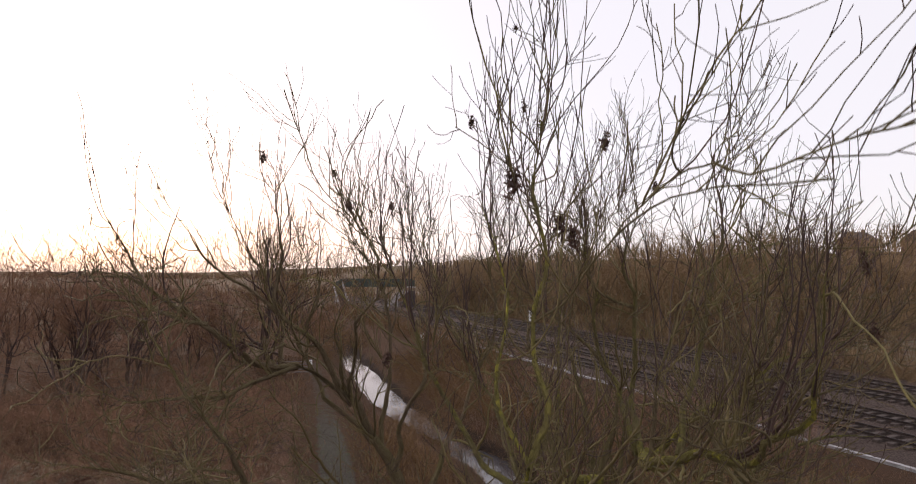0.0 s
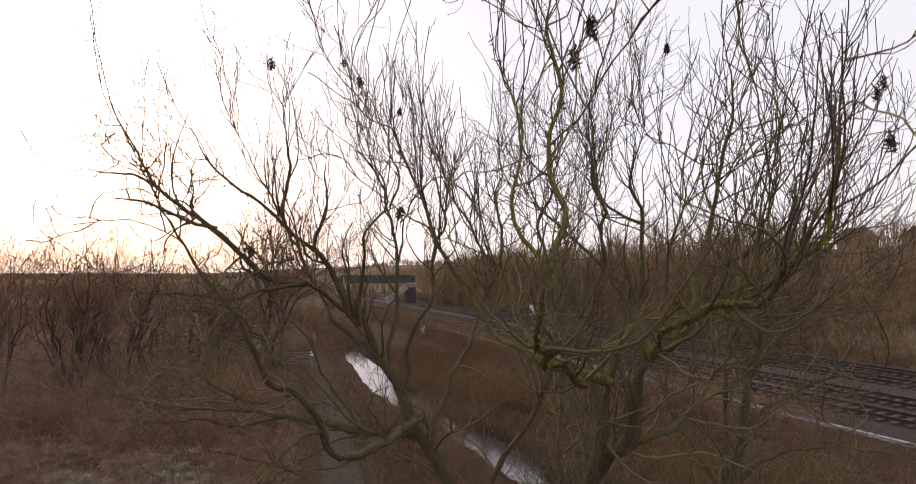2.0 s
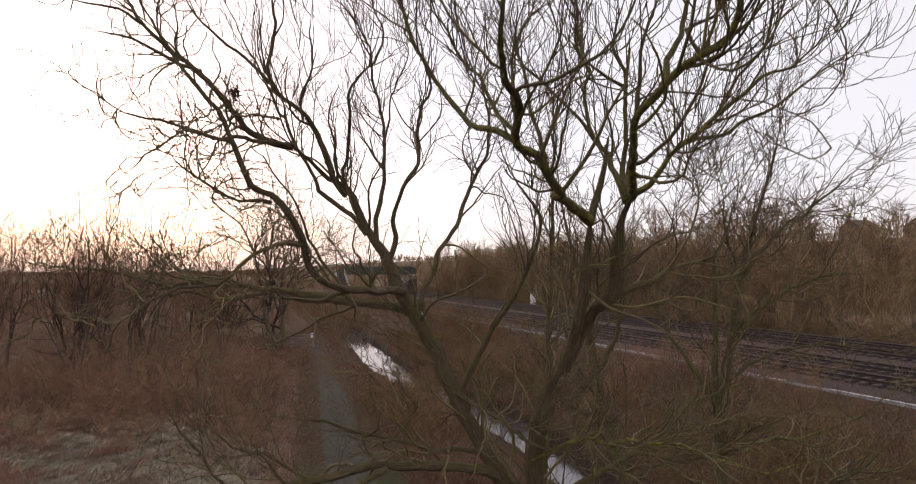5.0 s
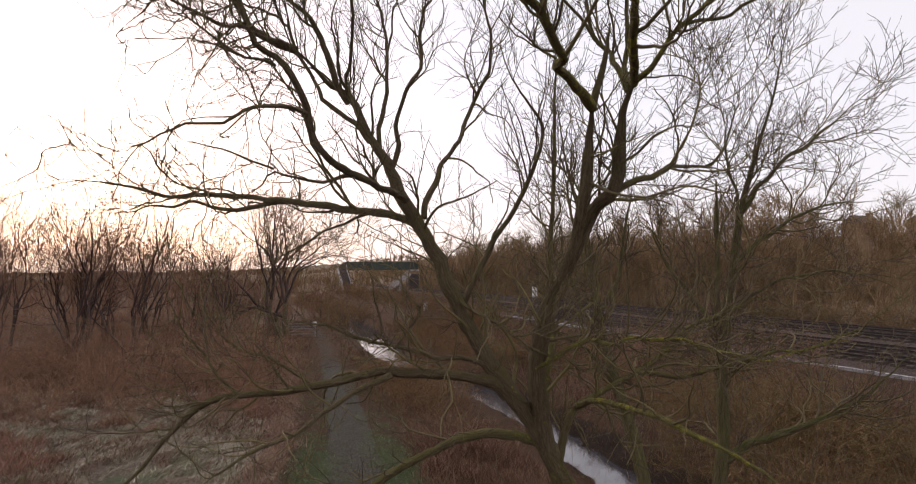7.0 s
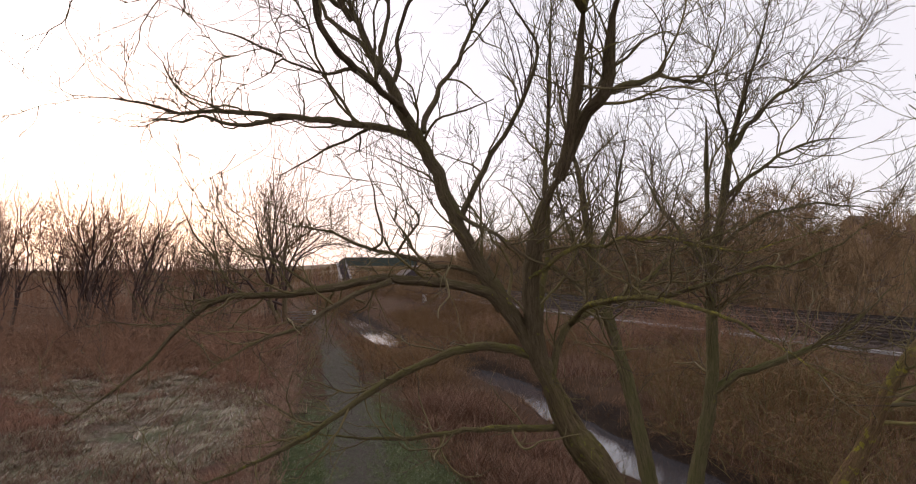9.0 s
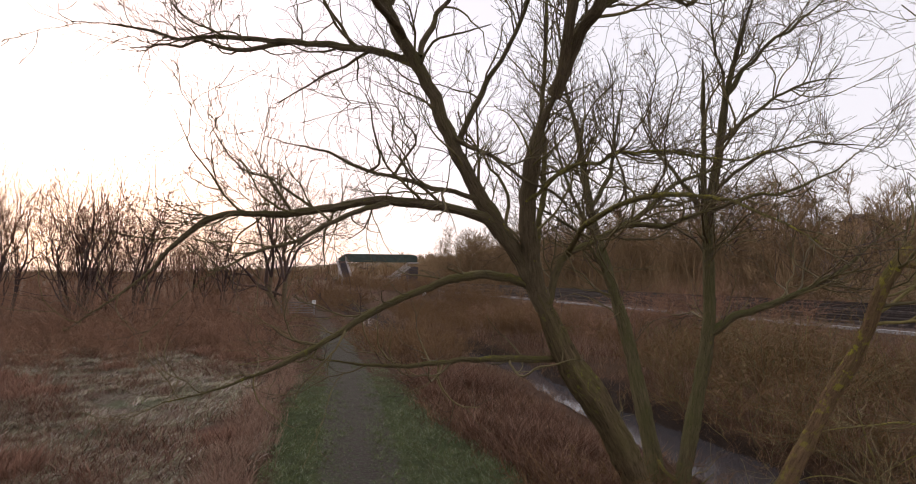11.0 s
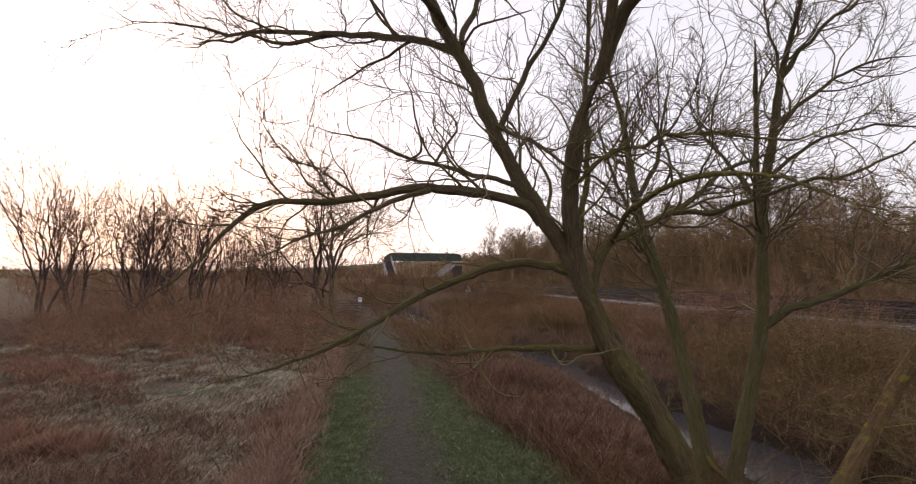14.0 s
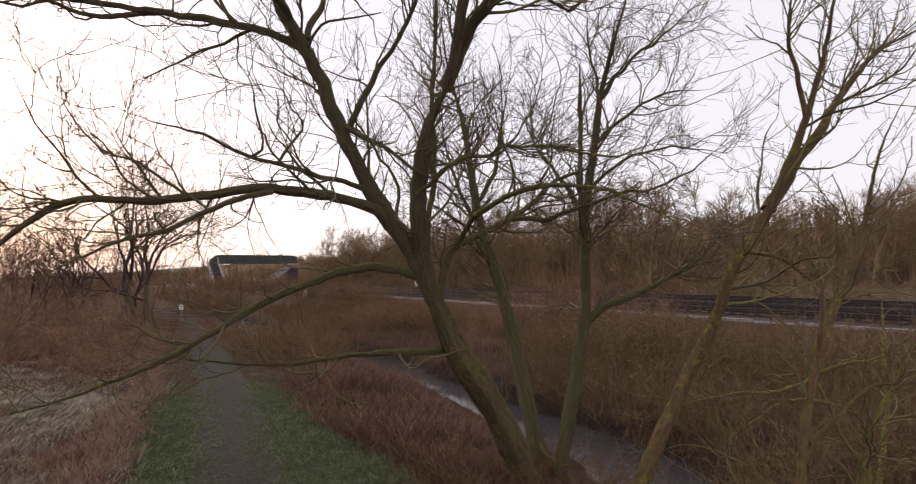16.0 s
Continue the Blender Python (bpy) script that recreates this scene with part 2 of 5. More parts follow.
def mesh_object(name, V, Fq, mat, parent=None, label="", smooth=True, tri=False):
    """A mesh object from vertex and face arrays (quads or triangles)."""
    V, Fq = np.asarray(V, np.float32), np.asarray(Fq, np.int32)
    k = 3 if tri else 4
    me = bpy.data.meshes.new(name)
    me.vertices.add(len(V))
    me.vertices.foreach_set("co", V.ravel())
    me.loops.add(Fq.size)
    me.loops.foreach_set("vertex_index", Fq.ravel())
    me.polygons.add(len(Fq))
    me.polygons.foreach_set("loop_start", np.arange(0, Fq.size, k, dtype=np.int32))
    me.polygons.foreach_set("use_smooth", np.full(len(Fq), smooth))
    me.materials.append(mat)
    me.update(calc_edges=True)
    ob = new(name, me)
    if parent is not None:
        ob.parent = parent
    if label:
        tagged(ob, label)
    return ob


def part(name, bm, material, parent, label=""):
    me = bpy.data.meshes.new(name)
    bm.to_mesh(me)
    bm.free()
    me.materials.append(material)
    ob = new(name, me)
    ob.parent = parent
    if label:
        tagged(ob, label)
    return ob


def block(bm, x, y, z, sx, sy, sz, turn=None, bevel=0.0):
    """A box of full sizes sx, sy, sz about (x, y, z) added to bm."""
    m = Matrix.Translation((x, y, z)) @ (turn.to_4x4() if turn else Matrix()) @ Matrix.Diagonal((sx, sy, sz, 1))
    made = bmesh.ops.create_cube(bm, size=1, matrix=m)
    if bevel:
        es = {e for v in made["verts"] for e in v.link_edges}
        bmesh.ops.bevel(bm, geom=list(es), offset=bevel, segments=1, affect="EDGES")
    return bm


def empty(name, at=(0, 0, 0)):
    e = new(name)
    e.empty_display_size = 0.2
    e.location = at
    return e


def unit(a):
    return a / np.maximum(np.linalg.norm(a, axis=-1, keepdims=True), 1e-9)


def tube_arrays(P, R, sides):
    """Tubes along P (n, k, 3) with radii R (n, k): vertices and quads."""
    n, k, _ = P.shape
    T = unit(np.gradient(P, axis=1))
    ref = np.where(np.abs(T[:, :1, 2:3]) > 0.9, np.array([1.0, 0, 0]), np.array([0, 0, 1.0]))
    ref = np.broadcast_to(ref, P.shape)
    A = unit(np.cross(T, ref))
    for j in range(1, k):
        a = A[:, j - 1] - (A[:, j - 1] * T[:, j]).sum(-1, keepdims=True) * T[:, j]
        A[:, j] = unit(a)
    B = np.cross(T, A)
    ang = np.arange(sides) * 2 * np.pi / sides
    ring = A[:, :, None] * np.cos(ang)[:, None] + B[:, :, None] * np.sin(ang)[:, None]
    V = (P[:, :, None] + ring * R[:, :, None, None]).reshape(-1, 3)
    i = np.arange(n)[:, None, None] * k * sides
    j = np.arange(k - 1)[None, :, None] * sides
    s = np.arange(sides)[None, None, :]
    s2 = (s + 1) % sides
    F = np.stack([i + j + s, i + j + s2, i + j + sides + s2, i + j + sides + s], -1).reshape(-1, 4)
    return V, F


def spline(pts, k):
    """k points along a smooth curve through pts, evenly spaced."""
    p = np.asarray(pts, float)
    q = np.vstack([2 * p[0] - p[1], p, 2 * p[-1] - p[-2]])
    out = []
    for a, b, c, d in zip(q[:-3], q[1:-2], q[2:-1], q[3:]):
        u = np.linspace(0, 1, 12, endpoint=False)[:, None]
        out.append(0.5 * (2 * b + (c - a) * u + (2 * a - 5 * b + 4 * c - d) * u**2 + (3 * b - a - 3 * c + d) * u**3))
    c = np.vstack(out + [p[-1:]])
    s = np.concatenate([[0], np.cumsum(np.linalg.norm(np.diff(c, axis=0), axis=1))])
    t = np.linspace(0, s[-1], k)
    return np.stack([np.interp(t, s, c[:, i]) for i in range(3)], -1)


def shoots(P, R, per_metre, s0, length, angle, up, k, wig, r_scale=0.55, r_min=0.0025, out=0.0, centre=None, s1=1.0):
    """Side shoots off the curves P with radii R: their curves and radii. They curl upward by `up` and wander by `wig`."""
    n, kp, _ = P.shape
    seg = np.linalg.norm(np.diff(P, axis=1), axis=2).sum(1)
    cnt = rng.poisson(seg * per_metre * (s1 - s0))
    idx = np.repeat(np.arange(n), cnt)
    m = len(idx)
    s = s0 + (s1 - s0) * rng.random(m)
    f = s * (kp - 1)
    i0 = np.minimum(f.astype(int), kp - 2)
    w = (f - i0)[:, None]
    base = P[idx, i0] * (1 - w) + P[idx, i0 + 1] * w
    tan = unit(P[idx, i0 + 1] - P[idx, i0])
    rb = R[idx, i0] * (1 - w[:, 0]) + R[idx, i0 + 1] * w[:, 0]
    perp = unit(np.cross(tan, unit(rng.normal(size=(m, 3)))))
    a = np.radians(angle[0] + (angle[1] - angle[0]) * rng.random(m))[:, None]
    d = tan * np.cos(a) + perp * np.sin(a)
    if centre is not None:
        away = base - np.asarray(centre)
        away[:, 2] *= 0.3
        d = unit(d + out * unit(away))
    L = (length[0] + (length[1] - length[0]) * rng.random(m)) * (1.15 - 0.5 * s)
    step = (L / (k - 1))[:, None]
    Q = np.empty((m, k, 3))
    Q[:, 0] = base
    drift = rng.normal(size=(m, 3)) * wig * 0.35
    for j in range(1, k):
        d = unit(d + np.array([0, 0, up]) + drift + rng.normal(size=(m, 3)) * wig)
        Q[:, j] = Q[:, j - 1] + d * step
    r0 = np.maximum(np.minimum(rb * r_scale, 0.013 * L + 0.003), r_min)
    RR = r0[:, None] * np.linspace(1, 0.32, k)[None] ** 1.0
    return Q, np.maximum(RR, r_min * 0.7)


def spikes(P, per_metre, s0, length, up, girth, angle=(20, 65)):
    """Fine pointed twigs off the curves P for plants that stand far off: vertices and triangles."""
    Q, _ = shoots(P, np.full(P.shape[:2], girth), per_metre, s0, length, angle, up, 3, 0.18, 1.0, girth)
    a, b, c = Q[:, 0], Q[:, 1], Q[:, 2]
    w = unit(np.cross(c - a, unit(rng.normal(size=a.shape)))) * girth
    V = np.stack([a - w, a + w, b + w * 0.7, b - w * 0.7, c], 1).reshape(-1, 3)
    o = np.arange(len(a))[:, None] * 5
    F = np.vstack([o + np.array([0, 1, 2]), o + np.array([0, 2, 3]), o + np.array([3, 2, 4])])
    return V, F


def rough_limb(name, pts, r0, r1, mat, parent, k=None, sides=14, knots=0.2, label="", taper=True, kink=0.0):
    """A limb with uneven girth and furrows along a smooth curve; returns its curve and radii."""
    length = np.linalg.norm(np.diff(np.asarray(pts), axis=0), axis=1).sum()
    k = k or int(max(10, length / 0.09))
    c = spline(pts, k)
    if kink:
        n = max(4, int(length / 0.22))
        bends = rng.normal(size=(n, 3)) * kink
        bends[[0, -1]] = 0
        c += np.stack([np.interp(np.linspace(0, n - 1, k), np.arange(n), bends[:, i]) for i in range(3)], -1)
    c[1:-1] += rng.normal(size=(k - 2, 3)) * 0.004
    t = np.linspace(0, 1, k)
    r = r0 + (r1 - r0) * t**0.8
    if taper:
        r = r * np.interp(t, [0, 0.7, 1], [1, 1, 0.3])
    r = r * (1 + knots * 0.5 * np.sin(t * length * 5 + rng.random() * 6) * rng.random(k))
    V, F = tube_arrays(c[None], r[None], sides)
    V = V.reshape(k, sides, 3)
    fur = rng.normal(size=(1, sides)) * 0.7 + np.cumsum(rng.normal(size=(k, sides)), 0) * 0.12 + rng.normal(size=(k, sides)) * 0.35
    fur = np.clip(fur, -1.6, 1.6)
    fur = (fur + np.roll(fur, 1, 0)) / 2
    V = c[:, None] + (V - c[:, None]) * (1 + knots * 0.55 * fur)[:, :, None]
    ob = mesh_object(name, V.reshape(-1, 3), F, mat, parent, label)
    ang = np.arange(sides) * 2 * np.pi / sides
    run = np.concatenate([[0], np.cumsum(np.linalg.norm(np.diff(c, axis=0), axis=1))])
    G = np.empty((k, sides, 3), np.float32)
    G[:, :, 0], G[:, :, 1], G[:, :, 2] = np.cos(ang) * r.mean(), np.sin(ang) * r.mean(), run[:, None] + rng.random() * 9
    ob.data.attributes.new("along_limb", "FLOAT_VECTOR", "POINT").data.foreach_set("vector", G.ravel())
    return c, r


def stack(curves, k=24):
    """Curves of any length resampled to one shape for shoots()."""
    P, R = [], []
    for c, r in curves:
        i = np.linspace(0, len(c) - 1, k)
        P.append(np.stack([np.interp(i, np.arange(len(c)), c[:, a]) for a in range(3)], -1))
        R.append(np.interp(i, np.arange(len(r)), r))
    return np.array(P), np.array(R)


def tube_mesh(name, sets, mat, parent, kind="stuff", label=""):
    """Several sets of curves as one mesh: (P, R, sides)."""
    Vs, Fs, o = [], [], 0
    for P, R, sides in sets:
        if len(P) == 0:
            continue
        V, F = tube_arrays(P, R, sides)
        Vs.append(V)
        Fs.append(F + o)
        o += len(V)
    ob = mesh_object(name, np.vstack(Vs), np.vstack(Fs), mat, parent, label)
    return tagged(ob, kind=kind) if kind else ob

# ---- ground ----
STREAM = np.array([(13, -12), (9.8, 0), (8.0, 6), (7.2, 10), (7.0, 12.5), (6.5, 15), (5.5, 18), (4.25, 22), (3.05, 26.5), (2.0, 30), (-1.7, 37), (-5.0, 44), (-9.6, 58), (-17.5, 82), (-34, 118)], float)
TRAIL = np.array([(1.2, -30), (0.0, -4), (-0.7, 4), (-1.6, 9.3), (-3.7, 19.1), (-7.9, 34.7), (-12.6, 51), (-20, 76), (-31, 108)], float)
TRACK_AT, TRACK_DIR, TRACK_SIDE = np.array([14.8, 32.8]), np.array([-0.402, 0.915]), np.array([0.915, 0.402])
WATER_Z, BED_Z = -0.79, 1.45


def way_from(line, x, y):
    """Distance of points to a polyline."""
    best = np.full(np.shape(x), 1e9)
    for (ax, ay), (bx, by) in zip(line[:-1], line[1:]):
        dx, dy = bx - ax, by - ay
        u = np.clip(((x - ax) * dx + (y - ay) * dy) / (dx * dx + dy * dy), 0, 1)
        best = np.minimum(best, np.hypot(x - ax - u * dx, y - ay - u * dy))
    return best


def ease(a, b, x):
    u = np.clip((x - a) / (b - a), 0, 1)
    return u * u * (3 - 2 * u)


def beside(x, y):
    """Metres across the railway, from the trough on its near edge."""
    return (x - TRACK_AT[0]) * TRACK_SIDE[0] + (y - TRACK_AT[1]) * TRACK_SIDE[1]


def stream_x(y):
    return np.interp(y, STREAM[:, 1], STREAM[:, 0])


def beside_stream(x, y):
    """Positive on the path's side of the stream."""
    return stream_x(y) - x


def rolling(x, y, s):
    return (np.sin(x / s + 1.3) * np.cos(y / s * 0.8 + 0.4) + 0.6 * np.sin((x + 1.7 * y) / s * 1.9) + 0.4 * np.sin((2.3 * x - y) / s * 2.7 + 2)) / 2


def ground_height(x, y):
    x, y = np.asarray(x, float), np.asarray(y, float)
    z = 0.32 * (1 - ease(20, 46, y)) * (1 - ease(60, 200, np.abs(x)))
    t = way_from(TRAIL, x, y)
    z = z + ease(1.6, 3, t) * (0.09 * rolling(x, y, 1.3) + 0.05 * rolling(x + 3, y, 0.33) * rolling(x, y + 7, 0.9)) + 0.06 * rolling(x, y, 6)
    p = beside(x, y)
    z = z + (BED_Z - z) * ease(-9, -0.8, p) * (1 - ease(22.5, 27, p) * 0.35)
    z = z + 16.0 * ease(45, 170, p) + 5 * ease(170, 500, p)
    d = way_from(STREAM, x, y)
    near_side = ease(-1.0, 1.0, beside_stream(x, y))
    rim = 2.6 + 2.2 * near_side * (1 - 0.75 * ease(17, 21, y) * (1 - ease(33, 36, y))) + 0.9 * (1 - ease(14, 20, y))
    d = d - 0.27 * (1 - ease(13, 18, y)) - 0.15 * (1 - ease(27, 36, y))
    d = d - 0.4 * ease(36, 41, y) * (1 - ease(58, 66, y)) - 0.42 * ease(25, 28, y) * (1 - ease(31, 34, y))
    z = z + (-1.2 - z) * (1 - ease(0.0, 1.0, (d + 0.3 * rolling(x, y, 0.9) - 0.3) / (rim - 0.3)) ** 0.42)
    return z


def steps(dense_lo, dense_hi, fine, end):
    """Grid lines: fine in the middle, growing outward to +-end."""
    mid = list(np.arange(dense_lo, dense_hi, fine))
    lo, hi, s = [dense_lo], [mid[-1]], fine
    while hi[-1] < end:
        s *= 1.13
        hi.append(hi[-1] + s)
    s = fine
    while lo[-1] > -end:
        s *= 1.13
        lo.append(lo[-1] - s)
    return np.array(lo[:0:-1] + mid + hi[1:])


def build_ground():
    xs, ys = steps(-16, 22, 0.24, 2600), steps(3, 42, 0.26, 2600)
    X, Y = np.meshgrid(xs, ys)
    Z = ground_height(X, Y)
    nx, ny = len(xs), len(ys)
    i = (np.arange(ny - 1)[:, None] * nx + np.arange(nx - 1)[None]).ravel()
    ob = mesh_object("ground", np.stack([X, Y, Z], -1).reshape(-1, 3), np.stack([i, i + 1, i + nx + 1, i + nx], -1), GROUND)
    t, d, p = way_from(TRAIL, X, Y), way_from(STREAM, X, Y), beside(X, Y)
    left = (X < np.interp(Y, TRAIL[:, 1], TRAIL[:, 0])).astype(float)
    masks = {
        "worn": (1 - ease(0.4, 1.15, t)) * (1 - 0.55 * ease(26, 40, Y)), "verge": (1 - ease(1.5, 2.4, t - (1.2 - 1.6 * left) * (1 - ease(9, 15, Y)))) * (1 - ease(11, 26, Y) * 0.9),
        "mud": (1 - ease(0.9, 2.0, d)), "ballast": ease(-0.6, 0.3, p) * (1 - ease(21.5, 23, p)),
        "frost": left * ease(2.2, 3.2, t) * (1 - ease(21, 27, Y)) * 0.95 + ease(30, 36, p) * (1 - ease(52, 62, p)) * 0.9,
        "field": left * ease(37, 46, Y) * ease(4, 8, t) + ease(200, 300, np.hypot(X, Y)),
    }
    for name, v in masks.items():
        a = ob.data.attributes.new(name, "FLOAT", "POINT")
        a.data.foreach_set("value", v.astype(np.float32).ravel())
    return tagged(ob, "winter riverside ground with path, frosty grass and scrub", "ground", kind="structure")


build_ground()


def ribbon(name, line, half, z, mat):
    """A flat strip along a smooth line."""
    c = spline(np.column_stack([line, np.full(len(line), z)]), 90)
    t = unit(np.gradient(c, axis=0))
    n = np.stack([-t[:, 1], t[:, 0], 0 * t[:, 0]], -1)
    V = np.stack([c + n * half, c - n * half], 1).reshape(-1, 3)
    i = np.arange(89) * 2
    return mesh_object(name, V, np.stack([i, i + 1, i + 3, i + 2], -1), mat)


tagged(ribbon("water", STREAM, 2.6, WATER_Z, WATER), "narrow still stream between muddy banks", "stream", kind="structure")


# ---- railway ----
def along(s, p, z):
    """A place s metres along and p metres across the railway."""
    q = TRACK_AT + TRACK_DIR * s + TRACK_SIDE * p
    return (q[0], q[1], z)




def railway_track(p):
    th = empty("railway_track", along(0, p + 0.72, BED_Z))
    th.rotation_euler = (0, 0, math.atan2(TRACK_DIR[1], TRACK_DIR[0]))
    for side in (-0.7525, 0.7525):
        bm = bmesh.new()
        prof = [(-0.07, 0), (0.07, 0), (0.07, 0.018), (0.012, 0.035), (0.012, 0.115), (0.036, 0.125), (0.036, 0.155), (-0.036, 0.155), (-0.036, 0.125), (-0.012, 0.115), (-0.012, 0.035), (-0.07, 0.018)]
        rows = [[bm.verts.new((s, side + a, 0.135 + b)) for a, b in prof] for s in (-70, 20, 110, 260)]
        for r0, r1 in zip(rows[:-1], rows[1:]):
            for j in range(len(prof)):
                bm.faces.new((r0[j], r0[(j + 1) % 12], r1[(j + 1) % 12], r1[j]))
        part("rail", bm, RAIL_SHADED, th)
    bm = bmesh.new()
    for s in np.arange(-40, 90, 0.65):
        if not -26 < s < 12:
            block(bm, s, 0, 0.06, 0.25, 2.5, 0.16)
    tagged(part("sleeper_run", bm, SLEEPER, th), kind="stuff")
    one = part("sleeper", block(bmesh.new(), 0, 0, 0.06, 0.25, 2.5, 0.16, bevel=0.015), SLEEPER, th)
    one.location.x = -25.7
    for s in np.arange(-25.05, 12, 0.65):
        o = one.copy()
        scene.collection.objects.link(o)
        o.location.x = s
    return tagged(th, "rusty steel rails on dark sleepers in stone ballast", "railway track", group="railway tracks")


for across in (3.4, 7.4, 13.4, 17.4):
    railway_track(across)


def cable_trough():
    th = empty("cable_trough", along(0, 0, BED_Z))
    th.rotation_euler = (0, 0, math.atan2(TRACK_DIR[1], TRACK_DIR[0]))
    bm = bmesh.new()
    for s in (-0.12, 0.12):
        block(bm, 8, s, -0.02, 66, 0.04, 0.2)
    part("channel", bm, CONCRETE, th)
    bm = bmesh.new()
    block(bm, 0, 0, 0, 1.92, 0.26, 0.05, bevel=0.012)
    lid = part("lid", bm, CONCRETE, th)
    lid.location = (-24, 0, 0.11)
    r = random.Random(3)
    for i in range(1, 33):
        if r.random() < 0.16:
            continue
        o = lid.copy()
        scene.collection.objects.link(o)
        o.location = (-24 + 2 * i, r.uniform(-0.02, 0.02), 0.11 + r.uniform(-0.012, 0.012))
        o.rotation_euler = (r.uniform(-0.02, 0.02), r.uniform(-0.01, 0.01), r.uniform(-0.015, 0.015))
    return tagged(th, "long pale concrete cable trough beside the ballast", "cable trough")


cable_trough()

# ---- the leaning willow ----
GROWN = []


def limb(tree, pts, r0, r1, mat=BARK, vigour=1.0, name="limb", sides=10, label=""):
    c, r = rough_limb(name, pts, r0, r1, mat, tree, sides=sides, label=label, knots=0.2 if name == "trunk" else 0.24, kink=0.0 if name == "trunk" else 0.014 if r0 > 0.04 else 0.026)
    GROWN.append((c, r, vigour))
    return c, r


def crown(tree, limbs, mat_branch, mat_twig, centre, dens=(2.2, 4.0, 5.0), len1=(0.7, 1.9), len2=(0.35, 1.0), len3=(0.15, 0.5), up=0.10, wig=0.16, s0=0.15, coarse=0.0, thick=1.08):
    """Branches, twigs and shoots off the limbs of a tree. coarse: least girth of the twigs of a tree that stands far off."""
    P, R = stack([(c, r) for c, r, *_ in limbs])
    if coarse:
        b1, r1 = shoots(P, R, dens[0], s0, len1, (30, 75), up * 1.6, 6, wig, 0.5, coarse * 1.7, 0.35, centre)
        b2, r2 = shoots(b1, r1, dens[1], 0.12, len2, (25, 65), up * 2, 3, wig, 0.6, coarse * 1.1, 0.15, centre)
        tube_mesh("branchwork", [(b1, r1, 4), (b2, r2, 3)], mat_branch, tree)
        V1, F1 = spikes(b2, dens[2], 0.1, len3, up, coarse)
        V2, F2 = spikes(b1, dens[2] * 0.6, 0.3, len3, up, coarse)
        tagged(mesh_object("crown", np.vstack([V1, V2]), np.vstack([F1, F2 + len(V1)]), mat_twig, tree, tri=True), kind="stuff")
        return
    b1, r1 = shoots(P, R, dens[0], s0, len1, (30, 75), up, 11, wig, 0.5, 0.005 * thick, 0.35, centre)
    b2, r2 = shoots(b1, r1, dens[1], 0.12, len2, (25, 65), up, 7, wig, 0.6, 0.0032 * thick, 0.15, centre)
    tube_mesh("branchwork", [(b1, r1, 6), (b2, r2, 4)], mat_branch, tree)
    b3, r3 = shoots(b2, r2, dens[2], 0.1, len3, (20, 60), up, 4, wig, 0.7, 0.0024 * thick)
    tip, rt = shoots(b1, r1, 1.5, 0.5, (len2[0] * 0.6, len2[1] * 0.8), (15, 45), up, 5, wig, 0.6, 0.003 * thick)
    tube_mesh("crown", [(b3, r3, 3), (tip, rt, 3)], mat_twig, tree)
    return b2


willow = empty("willow_tree", (2.7, 8.8, 0.3))
W0 = Vector(willow.location)


def rel(pts, o=W0):
    return [(x - o[0], y - o[1], z - o[2]) for x, y, z in pts]


GROWN.clear()
# the trunk, its left leader and the stems that rise from them
limb(willow, rel([(3.2, 9.05, -0.6), (2.72, 8.7, 0.9), (2.09, 8.2, 2.06), (1.5, 7.8, 2.88), (1.13, 7.5, 3.63), (0.84, 7.3, 4.18)]), 0.265, 0.185, BARK_TRUNK, 0.3, "trunk", 26)
FOOT = [GROWN.pop()]
limb(willow, rel([(1.1, 7.48, 3.72), (0.84, 7.3, 4.18), (0.46, 7.1, 4.74), (0.12, 6.9, 5.28), (-0.14, 6.8, 5.78), (-0.37, 6.7, 6.34), (-0.66, 6.6, 6.85), (-0.89, 6.6, 7.3), (-1.08, 6.55, 7.64), (-1.27, 6.5, 7.99), (-1.41, 6.45, 8.24), (-1.58, 6.4, 8.31), (-1.72, 6.3, 8.45), (-1.89, 6.1, 8.59)]), 0.125, 0.042)
limb(willow, rel([(-0.51, 6.65, 6.78), (-0.41, 6.8, 7.24), (-0.22, 6.95, 7.65), (-0.08, 7.05, 7.86), (0.09, 7.15, 8.2), (0.25, 7.2, 8.68), (0.3, 7.2, 8.84), (0.31, 7.2, 9.19), (0.26, 7.2, 9.65), (0.32, 7.1, 10.08), (0.28, 7, 10.66)]), 0.04, 0.008)
limb(willow, rel([(1.14, 7.52, 3.6), (0.95, 7.33, 4.15), (0.83, 6.95, 4.9), (0.94, 6.55, 5.78), (1.09, 6.3, 6.17)]), 0.135, 0.1)
limb(willow, rel([(1.09, 6.3, 6.17), (1.18, 6, 6.55), (1.17, 5.7, 6.97), (1.2, 5.5, 7.42), (1.16, 5.3, 7.69)]), 0.072, 0.062)
limb(willow, rel([(1.09, 6.3, 6.17), (1.31, 6, 6.75), (1.47, 5.73, 7), (1.51, 5.6, 7.44), (1.53, 5.45, 7.75), (1.56, 5.3, 7.93)]), 0.078, 0.055)
